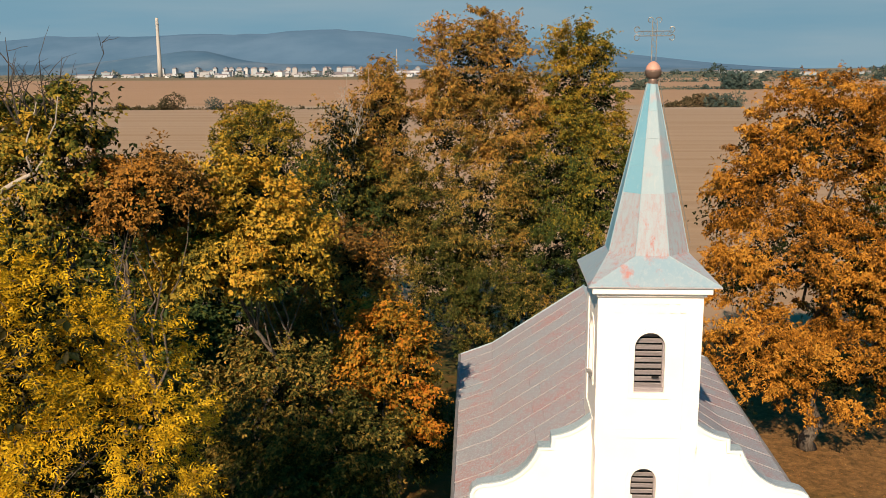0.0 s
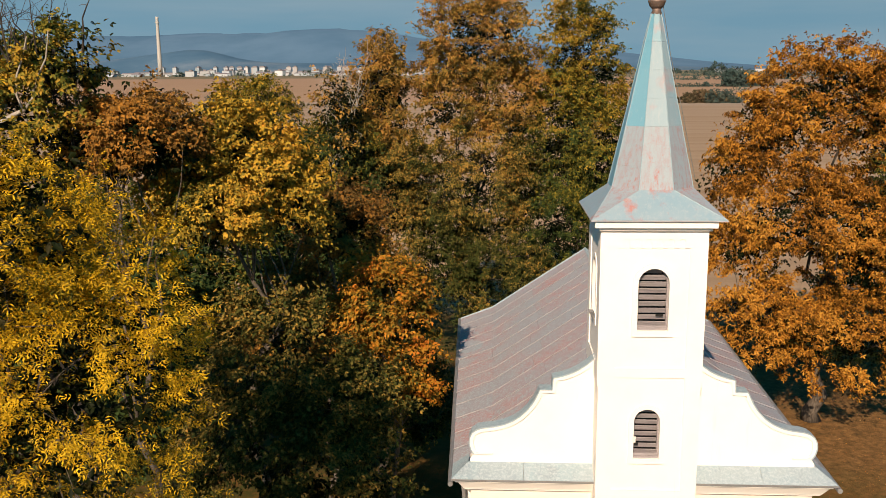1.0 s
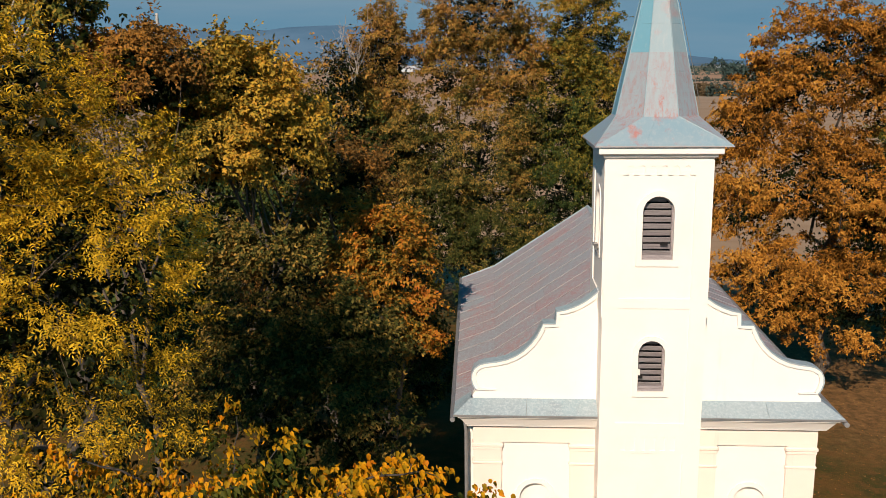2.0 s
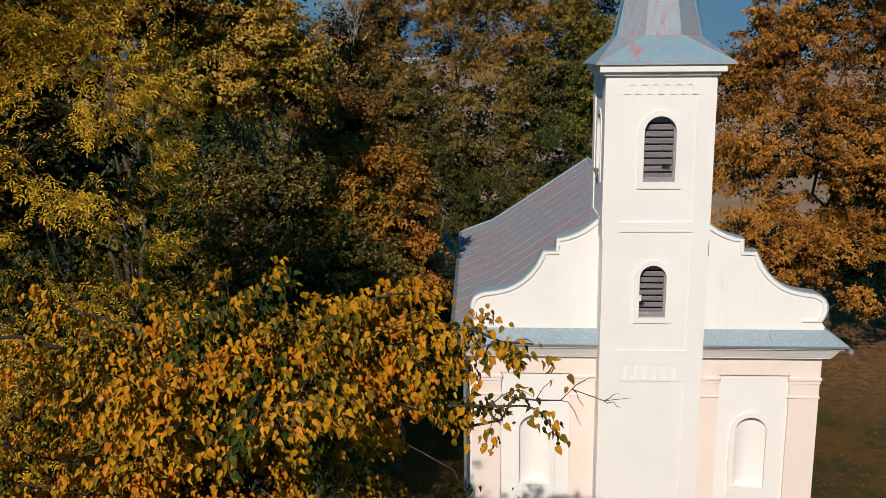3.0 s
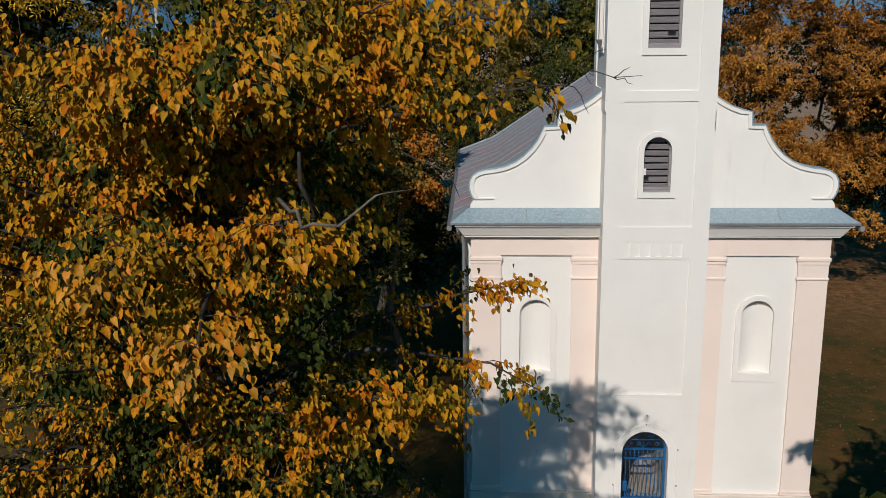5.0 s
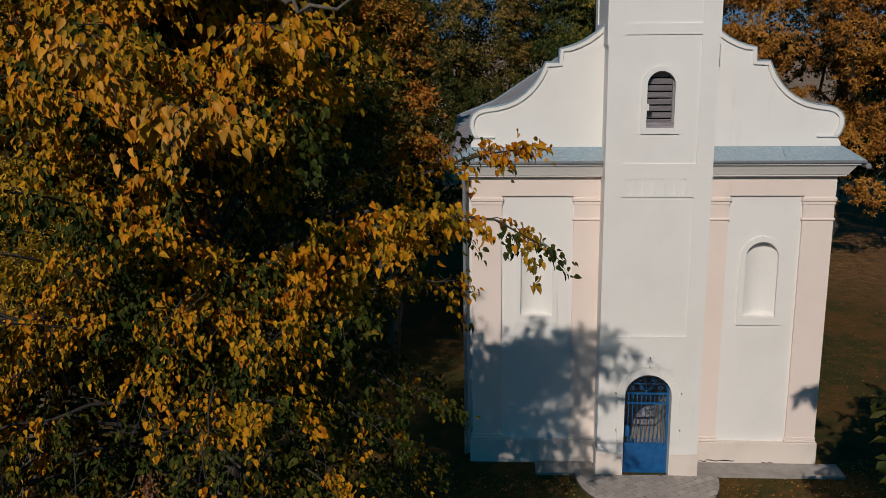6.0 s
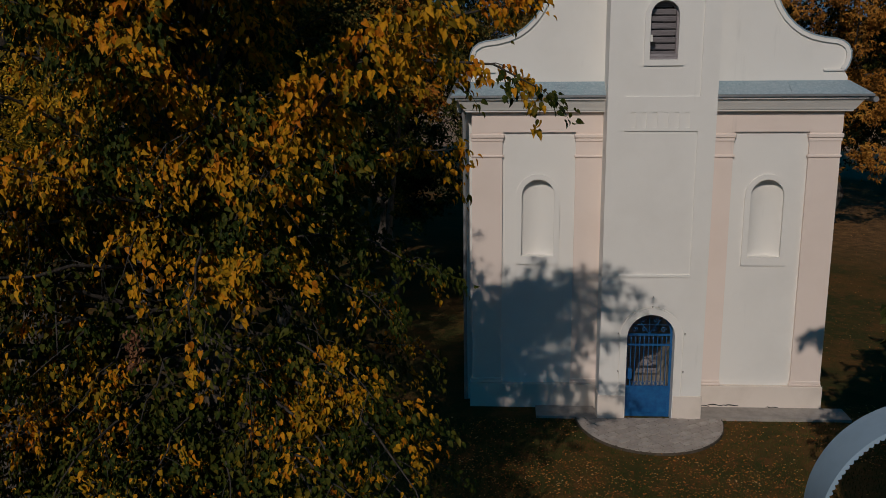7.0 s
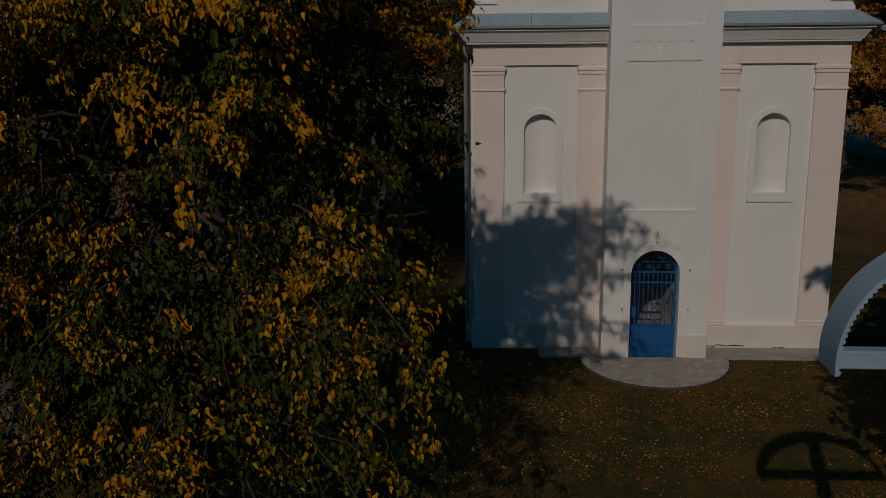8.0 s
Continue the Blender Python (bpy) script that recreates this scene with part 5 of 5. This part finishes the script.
make_tree("russet_tree", (-10.2, 13.2), 0.24, 5.0, [((-9.4, 12.5, 12.0), (1.8, 1.6, 1.6)), ((-11.4, 13.0, 8.4), (2.0, 1.7, 2.4))],
          SPRAY, 140, 105, 0.29, 0.13, BROWN, BARK, "russet-brown tree in the shade of the wood", 16)
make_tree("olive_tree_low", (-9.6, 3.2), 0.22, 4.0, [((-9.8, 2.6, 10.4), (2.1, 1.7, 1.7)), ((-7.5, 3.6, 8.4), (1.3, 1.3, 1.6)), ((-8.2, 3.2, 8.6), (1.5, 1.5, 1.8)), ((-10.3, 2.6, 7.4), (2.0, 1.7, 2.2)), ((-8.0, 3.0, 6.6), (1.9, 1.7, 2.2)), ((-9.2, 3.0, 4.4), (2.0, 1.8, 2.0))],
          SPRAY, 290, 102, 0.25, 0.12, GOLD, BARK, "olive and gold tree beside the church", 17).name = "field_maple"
make_tree("maple_tree", (-7.2, 9.4), 0.18, 4.0, [((-7.3, 8.6, 10.6), (1.35, 1.2, 1.3)), ((-6.9, 8.6, 9.2), (1.0, 1.1, 1.3)), ((-8.0, 8.8, 9.2), (1.2, 1.1, 1.3)), ((-6.5, 9.2, 7.4), (0.8, 1.0, 1.4))],
          SPRAY, 200, 98, 0.26, 0.13, MAPLE, BARK, "small maple in flaming orange beside the church", 18)
make_tree("green_tree", (-8.6, 15.8), 0.2, 4.0, [((-8.6, 15.2, 5.4), (2.6, 2.0, 3.0)), ((-11.5, 15.0, 5.0), (2.6, 2.0, 3.2)), ((-6.8, 16.6, 3.4), (1.6, 1.6, 2.2)), ((-7.8, 18.6, 2.4), (2.2, 1.8, 2.0))],
          SPRAY, 200, 85, 0.32, 0.15, DEEP, BARK, "dark green undergrowth tree beside the church", 19)
# the low wood's edge beyond the ash
for at, r, mat, seed in (((-25, 22), 4.2, OLIVE, 51), ((-31, 34), 4.6, DEEP, 52), ((-38, 26), 4.6, OLIVE, 53), ((-20, 14), 3.2, DEEP, 54), ((-19, 27), 4.0, DEEP, 55), ((-22, 23), 4.2, DEEP, 56)):
    make_tree("wood_edge_tree", at, 0.25, 3.5, [((at[0], at[1], 8.2), (r, 3.0, 4.0)), ((at[0] + 2.2, at[1] - 1, 4.6), (r * 0.9, 2.6, 3.4)), ((at[0] - 2.6, at[1] - 1, 4.6), (r * 0.9, 2.6, 3.6))],
              SPRAY, 210, 38, 0.44, 0.27, mat, BARK, "dull green tree at the wood's edge", seed, group="trees at the wood's edge")
# the tall row behind the church
TALL = [
    ("chestnut_tree", (-18.6, 37), [((-18.6, 36.5, 13.4), (3.6, 3.2, 4.3)), ((-19.5, 36, 8), (4.2, 3.4, 4.5))], OLIVE, 220, 21),
    ("chestnut_tree", (-12.6, 33), [((-12.8, 32.4, 11.6), (3.4, 2.8, 3.6)), ((-13.5, 32, 6.5), (4.0, 3.0, 4.5))], DEEP, 240, 22),
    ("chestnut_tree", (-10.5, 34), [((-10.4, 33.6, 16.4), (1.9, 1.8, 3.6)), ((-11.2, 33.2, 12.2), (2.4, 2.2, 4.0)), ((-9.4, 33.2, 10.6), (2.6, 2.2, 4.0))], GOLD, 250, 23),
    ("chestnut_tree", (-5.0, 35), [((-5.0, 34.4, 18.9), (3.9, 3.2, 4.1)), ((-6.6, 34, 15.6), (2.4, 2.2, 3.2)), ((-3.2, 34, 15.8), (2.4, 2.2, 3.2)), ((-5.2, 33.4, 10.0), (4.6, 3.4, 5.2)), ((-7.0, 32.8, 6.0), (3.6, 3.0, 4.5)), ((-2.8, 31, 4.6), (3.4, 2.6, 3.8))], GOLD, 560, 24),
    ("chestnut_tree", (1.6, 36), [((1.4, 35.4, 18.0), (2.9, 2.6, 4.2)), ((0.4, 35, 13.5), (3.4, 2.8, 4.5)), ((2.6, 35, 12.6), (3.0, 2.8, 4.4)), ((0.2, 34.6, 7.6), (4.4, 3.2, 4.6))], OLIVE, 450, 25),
]
for name, at, lobes, mat, clumps, seed in TALL:
    make_tree(name, at, 0.34, 5.5, lobes, PALMATE, clumps, 56, 0.36, 0.19, mat, BARK,
              "tall horse chestnut turning gold behind the church" if mat is GOLD else "tall green-gold horse chestnut behind the church", seed, droop=0.5, limbs=14, sprays=3, inner=440, hollow=0.48, group="tall trees behind the church")
make_tree("bare_birch_tree", (-12.4, 31.0), 0.12, 9.0, [((-12.4, 30.8, 15.6), (1.4, 1.2, 2.4)), ((-12.2, 30.8, 12.6), (1.4, 1.2, 2.5))],
          SPRAY, 34, 18, 0.4, 0.2, GOLD, PALE_BARK, "thin pale-barked tree, nearly leafless", 26, limbs=18, sprays=2, bare=30)
# the rust-red chestnut on the lawn
make_tree("rust_chestnut_tree", (12.6, 24.5), 0.42, 4.5,
          [((12.0, 24.0, 15.9), (3.9, 3.4, 3.4)), ((9.6, 23.6, 14.6), (2.2, 2.0, 2.2)), ((14.6, 24, 15.2), (2.0, 2.2, 2.6)), ((10.6, 23.2, 10.2), (4.2, 3.2, 3.4)), ((14.6, 23.6, 9.6), (3.8, 3.2, 4.0)), ((9.4, 22.6, 5.4), (3.4, 3.0, 2.8)), ((13.4, 22.6, 4.6), (4.2, 3.2, 2.8)), ((17.6, 24, 8.0), (3.4, 3.2, 5.0)), ((8.2, 23.6, 12.6), (1.8, 1.8, 2.4)), ((7.9, 23.2, 9.0), (1.8, 1.8, 2.2))],
          PALMATE, 760, 50, 0.35, 0.185, RUST, BARK, "broad rust-orange horse chestnut on the lawn", 27, droop=0.6, limbs=22, sprays=3, inner=640, hollow=0.5)
make_tree("olive_chestnut_tree", (21.0, 33), 0.3, 4.5, [((20.5, 33, 9.0), (3.6, 3.0, 4.6)), ((18.4, 32.5, 5.0), (3.4, 3.0, 3.6))],
          PALMATE, 170, 50, 0.5, 0.22, OLIVE, BARK, "dark green chestnut behind the rusty one", 28, droop=0.5)
# the leafy tree east of the wayside cross, whose shade falls over the lawn
make_tree("shade_tree", (5.6, -11.0), 0.25, 2.6, [((5.2, -11.0, 5.0), (3.1, 2.6, 2.6)), ((5.8, -11.0, 7.8), (2.8, 2.4, 2.2)), ((4.2, -10.4, 6.8), (1.6, 1.4, 1.8)), ((5.7, -7.6, 6.2), (2.3, 2.0, 2.0)), ((3.9, -8.4, 5.2), (1.4, 1.4, 1.6)), ((3.0, -10.6, 5.0), (1.0, 1.0, 1.3))],
          SPRAY, 440, 40, 0.33, 0.29, GOLD, BARK, "leafy tree on the lawn by the wayside cross", 29, inner=520, boughs=[(1.47, -11.84, 10.2)])


# ---- the wayside cross under its arched canopy ----
CX, CY, CZ, CR = 0.29, -13.0, 4.76, 1.06
shrine = thing("wayside_cross", (CX, CY, 0), "tall wayside cross under a pale blue arched metal canopy", "cross")
bm = bmesh.new()
steps = 64
rows = []
for i in range(steps + 1):
    a = math.pi * (-0.035 + 1.07 * i / steps)
    rows.append([bm.verts.new((r * math.cos(a), y, CZ + r * math.sin(a))) for r, y in ((CR, -0.21), (CR, 0.21), (CR - 0.014, 0.21), (CR - 0.014, -0.21))])
for a, b in zip(rows, rows[1:]):
    for k in range(4):
        bm.faces.new((a[k], a[(k + 1) % 4], b[(k + 1) % 4], b[k]))
bm.faces.new(rows[0])
bm.faces.new(rows[-1][::-1])
part("canopy", bm, CANOPY, shrine, "pale blue curved sheet-metal canopy").data.set_sharp_from_angle(angle=radians(40))
for y in (-0.212, 0.205):
    lace = bmesh.new()
    for i in range(60):
        a0, a1 = math.pi * (-0.035 + 1.07 * i / 60), math.pi * (-0.035 + 1.07 * (i + 1) / 60)
        v = []
        for dy in (0, 0.007):
            for k in range(6):
                u = k / 5
                a = a0 + (a1 - a0) * u
                r = CR - 0.03 - 0.022 * math.sin(math.pi * u)
                v.append(lace.verts.new((r * math.cos(a), y + dy, CZ + r * math.sin(a))))
            for k in range(6):
                a = a1 + (a0 - a1) * k / 5
                v.append(lace.verts.new((CR * math.cos(a), y + dy, CZ + CR * math.sin(a))))
        lace.faces.new(v[:12])
        lace.faces.new(v[12:][::-1])
        for k in range(12):
            j = (k + 1) % 12
            lace.faces.new((v[k], v[j], v[12 + j], v[12 + k]))
    part("scalloped_edge", lace, CANOPY, shrine, "scalloped metal edge")
part("post", soften(boxes((-0.11, 0.11, -0.08, 0.08, -0.05, CZ + CR - 0.01)), 0.015), CANOPY, shrine)
part("crossbar", soften(boxes((-CR + 0.02, CR - 0.02, -0.075, 0.075, CZ - 0.10, CZ + 0.07)), 0.012), CANOPY, shrine)


# ---- paving before the door, and the strip along the wall ----
paving = thing("paving", (0, 0, 0), "half-round apron of grey stone slabs at the door", "paving", kind="structure")


def prism(poly, z0, z1, inset=0.0):
    """An upright block over a flat outline."""
    bm = bmesh.new()
    c = sum((Vector(p) for p in poly), Vector((0, 0))) / len(poly)
    lo = [bm.verts.new((*p, z0)) for p in poly]
    hi = [bm.verts.new((*(Vector(p) + (c - Vector(p)).normalized() * inset), z1)) for p in poly]
    bm.faces.new(lo[::-1])
    bm.faces.new(hi)
    for i in range(len(poly)):
        j = (i + 1) % len(poly)
        bm.faces.new((lo[i], lo[j], hi[j], hi[i]))
    return bm


APRON = [(1.76 * math.cos(math.pi * i / 40), -1.92 * math.sin(math.pi * i / 40)) for i in range(41)]
part("bedding", prism(APRON[::-1], -0.04, 0.036), EARTH, paving)


def within_apron(poly):
    """Cuts an outline to the half-round apron, a little inside its rim."""
    for (ax, ay), (bx, by) in zip(APRON, APRON[1:] + APRON[:1]):
        ax, ay, bx, by = ax * 0.985, ay * 0.985 - 0.01, bx * 0.985, by * 0.985 - 0.01
        side = [(bx - ax) * (y - ay) - (by - ay) * (x - ax) for x, y in poly]
        out = []
        for k, p in enumerate(poly):
            q, s0, s1 = poly[(k + 1) % len(poly)], side[k], side[(k + 1) % len(poly)]
            if s0 <= 0:
                out.append(p)
            if (s0 < 0 < s1) or (s1 < 0 < s0):
                u = s0 / (s0 - s1)
                out.append((p[0] + (q[0] - p[0]) * u, p[1] + (q[1] - p[1]) * u))
        poly = out
        if len(poly) < 3:
            return []
    clean = [p for k, p in enumerate(poly) if (Vector(p) - Vector(poly[k - 1])).length > 0.012]
    return clean if len(clean) > 2 else []


turn = Matrix.Rotation(radians(32), 2)
for i in range(-11, 12):
    for j in range(-16, 17):
        u, w = 0.30 * i + 0.15 * (j % 2), 0.20 * j
        tile = [tuple(turn @ Vector(p)) for p in ((u + 0.011, w + 0.011), (u + 0.289, w + 0.011), (u + 0.289, w + 0.189), (u + 0.011, w + 0.189))]
        tile = within_apron(tile)
        if tile:
            part("paving_slab", prism(tile, 0.02, 0.058 + random.uniform(-0.007, 0.007), 0.008), STONE, paving)
for sx, out, top in ((-1, 2.7, 0.035), (1, 4.85, 0.05)):
    part("wall_strip", prism([(sx * 1.24, 0.74), (sx * out, 0.74), (sx * out, 0.06), (sx * 1.6, 0.04), (sx * 1.24, -0.03)][::-sx], -0.04, top, 0.01), CONCRETE, paving, "cracked concrete strip along the wall")


# ---- fallen leaves and grass on the lawn ----
def lawn_cover():
    rng = np.random.default_rng(5)
    n = 34000
    x, y = rng.uniform(-8, 9, n), rng.uniform(-11, 1, n)
    dens = np.array([noise.noise((a * 0.5, b * 0.5, 3.0)) for a, b in zip(x, y)])
    far = (rng.uniform(5, 26, 6000), rng.uniform(4, 30, 6000))
    keep = (dens > rng.normal(0.0, 0.22, n)) & ~((np.abs(x) < 4.9) & (y > 0)) & ~((x / 1.8) ** 2 + (y / 1.95) ** 2 < 1)
    x, y = np.r_[x[keep], far[0]], np.r_[y[keep], far[1]]
    n = len(x)
    a = rng.uniform(0, 2 * math.pi, n)
    ahead = np.c_[np.cos(a), np.sin(a), rng.normal(0.05, 0.15, n)]
    up = np.c_[rng.normal(0, 0.3, n), rng.normal(0, 0.3, n), np.ones(n)]
    v, t = scatter(unit_blades([(0, 0, 0, 1.0, 0.36, 0.15)]), np.c_[x, y, rng.uniform(0.015, 0.05, n)], ahead, up, rng.uniform(0.022, 0.065, n))
    tagged(link("fallen_leaves", tri_mesh("fallen_leaves", v, t), LITTER), "scattered yellow and brown fallen leaves on the lawn", "leaves", kind="stuff")
    m = 48000
    x, y = rng.uniform(-10, 10, m), rng.uniform(-11, 1, m)
    keep = ~((np.abs(x) < 4.95) & (y > 0)) & ~((x / 1.8) ** 2 + (y / 1.96) ** 2 < 1)
    x, y = x[keep], y[keep]
    m = len(x)
    a, h, w = rng.uniform(0, 2 * math.pi, m), rng.uniform(0.025, 0.075, m), 0.009
    foot = np.c_[x, y, np.full(m, -0.03)]
    side = np.c_[np.cos(a), np.sin(a), np.zeros(m)] * w
    tip = foot + np.c_[rng.normal(0, 0.02, m), rng.normal(0, 0.02, m), h + 0.03]
    v = np.stack([foot - side, foot + side, tip], axis=1).reshape(-1, 3)
    tagged(link("grass", tri_mesh("grass", v, np.arange(3 * m).reshape(-1, 3)), GRASS), "short dull green lawn grass", "grass", kind="stuff")


lawn_cover()


# ---- the plain beyond: hedges, town, chimney and hills ----
def bank(name, x0, x1, y, h, n, seed, label, depth=6.0, size=1.3, scrub=0.3):
    """A strip of far bushes or woodland, as many small leaf clumps."""
    rng = np.random.default_rng(seed)
    # rounded bushes of many sizes, with low scrub between them
    k = max(8, int((x1 - x0) / (2.2 * h)))
    r = h * 0.55 * rng.uniform(0.25, 1.0, k) ** 1.5
    cx, cy = rng.uniform(x0, x1, k), y + rng.normal(0, depth, k)
    own = rng.choice(k, n, p=r ** 1.6 / (r ** 1.6).sum())
    d = rng.normal(0, 1, (n, 3))
    d *= (rng.uniform(0.7, 1.0, n) / np.linalg.norm(d, axis=1))[:, None]
    pos = np.c_[cx[own], cy[own], 0.75 * r[own]] + d * r[own][:, None] * np.array((1.25, 1.0, 0.95))
    low = rng.random(n) < scrub
    pos[low] = np.c_[rng.uniform(x0, x1, n), y + rng.normal(0, depth, n), 0.3 * h * rng.random(n) ** 2][low]
    pos[:, 2] = np.abs(pos[:, 2])
    ahead = rng.normal(0, 1, (n, 3))
    up = np.array((0, -0.5, 0.9)) + rng.normal(0, 0.4, (n, 3))
    v, t = scatter(SPRAY, pos, ahead, up, size * rng.uniform(0.6, 1.4, n))
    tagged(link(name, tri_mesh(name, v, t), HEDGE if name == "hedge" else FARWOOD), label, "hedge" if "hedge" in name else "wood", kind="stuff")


bank("hedge", -330, -75, 414, 2.6, 3200, 1, "low brown hedge between the fields", 2, 0.8, 0.75)
bank("hedge", -188, -165, 412, 4.0, 1500, 11, "thick brown hedge at the field's edge", 1.2, 0.7, 0.6)
bank("hedge", -163, -155, 412, 9.5, 900, 12, "tall brown bush at the field's edge", 1.0, 0.8, 0.05)
bank("far_wood", -139, -135, 412, 7.0, 500, 13, "small green bush at the field's edge", 0.8, 0.6, 0.05)
bank("hedge", -128, -116, 412, 6.0, 900, 14, "brown bushes at the field's edge", 1.2, 0.7, 0.2)
bank("hedge", 72, 110, 424, 8.5, 3000, 2, "olive and brown bushes at the field's edge", 3, 1.0, 0.25)
bank("far_wood", 98, 110, 421, 10, 900, 15, "dark green bushes at the field's edge", 2, 1.0, 0.1)
bank("hedge", 166, 260, 432, 12, 3000, 7, "dark green bushes at the field's edge", 4, 1.2, 0.1)
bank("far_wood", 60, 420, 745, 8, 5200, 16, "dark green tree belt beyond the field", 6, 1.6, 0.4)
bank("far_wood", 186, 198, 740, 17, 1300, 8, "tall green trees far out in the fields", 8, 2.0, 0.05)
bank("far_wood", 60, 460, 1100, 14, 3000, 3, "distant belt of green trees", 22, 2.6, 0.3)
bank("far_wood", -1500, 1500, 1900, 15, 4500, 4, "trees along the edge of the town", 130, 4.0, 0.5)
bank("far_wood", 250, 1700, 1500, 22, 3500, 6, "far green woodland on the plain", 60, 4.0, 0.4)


def town_block(w, d, h, flat):
    t = thing("town_building", label="pale distant apartment block" if flat else "pale distant low hall", category="building", group="buildings of the town")
    part("wall", boxes((-w / 2, w / 2, -d / 2, d / 2, -1, h)), BLOCKS, t)
    if flat:
        part("roof", boxes((-w / 2 - 0.3, w / 2 + 0.3, -d / 2 - 0.3, d / 2 + 0.3, h, h + 1.0), (-3, 3, -3, 3, h + 1, h + 3.5)), TOWNROOF, t)
    else:
        bm = bmesh.new()
        v = [bm.verts.new(p) for p in ((-w / 2, -d / 2, h), (w / 2, -d / 2, h), (w / 2, d / 2, h), (-w / 2, d / 2, h), (-w / 2, 0, h + d * 0.16), (w / 2, 0, h + d * 0.16))]
        for f in ((0, 1, 5, 4), (2, 3, 4, 5), (0, 4, 3), (1, 2, 5), (0, 3, 2, 1)):
            bm.faces.new([v[i] for i in f])
        part("roof", bm, TOWNROOF, t)
    return t


kinds = [town_block(11, 11, 17, True), town_block(20, 11, 10, True), town_block(24, 12, 4.5, False), town_block(11, 9, 4.5, False), town_block(36, 15, 5.5, False)]
rng = random.Random(4)
for k in range(170):
    kind = kinds[rng.choice((0, 0, 1, 2, 2, 3, 3, 4))]
    x = rng.choice((rng.uniform(-900, 40), rng.uniform(-700, -150)))
    y = rng.uniform(1800, 2450) if kind is not kinds[0] else rng.uniform(2100, 2600)
    copy_thing(kind, pose(x, y, 0, 0, 0, rng.uniform(-25, 25)))
for k in range(16):
    copy_thing(kinds[rng.choice((2, 3, 4))], pose(rng.uniform(420, 1100), rng.uniform(1700, 2200), 0, 0, 0, rng.uniform(-25, 25)))
for k, t in enumerate(kinds):
    t.location = (-880 + 130 * k, 2400, 0)

stack = thing("factory_chimney", (-714, 1926, 0), "very tall pale concrete factory chimney", "chimney")
part("shaft", lathe([(5.2, -1), (4.4, 30), (3.5, 80), (3.0, 118), (3.3, 119), (3.3, 123)], 18), CHIMNEY, stack, smooth=True)
part("platform", lathe([(3.1, 110), (4.2, 110.5), (4.2, 111.5), (3.1, 112)], 18), CHIMNEY, stack)
mast = thing("radio_mast", (-248, 2300, 0), "thin distant radio mast", "mast")
part("shaft", tube([(0, 0, 0), (0, 0, 62)], [1.4, 0.7], 6), CHIMNEY, mast)


def hills(name, y, base, peaks, material, seed, label, slope=700):
    """A ridge of hills right across the horizon."""
    verts, faces, n, m = [], [], 150, 8
    for j in range(m):
        v = j / (m - 1)
        for i in range(n):
            x = -3600 + 7200 * i / (n - 1)
            h = base + sum(a * math.exp(-((x - c) / w) ** 2) for c, w, a in peaks)
            h *= 1 + 0.12 * noise.noise((x * 0.002, seed, v * 2)) + 0.05 * noise.noise((x * 0.011, seed, v * 5))
            verts.append((x, y + slope * v, -10 + (h + 10) * math.sin(v * math.pi / 2) ** 1.2))
    for j in range(m - 1):
        for i in range(n - 1):
            faces.append((j * n + i, j * n + i + 1, (j + 1) * n + i + 1, (j + 1) * n + i))
    tagged(link(name, raw_mesh(name, verts, faces, True), material), label, "hills", kind="structure")


# an added glowing ring that stands in for the low sky all round
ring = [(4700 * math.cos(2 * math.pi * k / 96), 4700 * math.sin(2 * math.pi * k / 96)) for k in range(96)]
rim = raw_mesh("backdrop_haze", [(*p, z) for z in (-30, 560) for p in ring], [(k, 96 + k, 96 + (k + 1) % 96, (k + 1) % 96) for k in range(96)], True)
tagged(link("backdrop_haze", rim, HAZE), "glowing backdrop ring painted as pale blue horizon sky", "sky", kind="structure")
# the ridges' blue is painted-in haze, not the colour of their woods
hills("backdrop_hills", 2700, 32, [(-960, 130, 36), (-1150, 160, 20), (-300, 200, -4), (1500, 1250, -36)], HILL, 1.0, "wooded foothills behind the town, painted haze-blue", 300)
hills("backdrop_mountains", 3400, 150, [(-1400, 500, 20), (-700, 300, 28), (-1900, 300, 10), (1500, 1150, -150)], FARHILL, 2.0, "mountain ridge on the horizon, painted in hazy blue", 900)
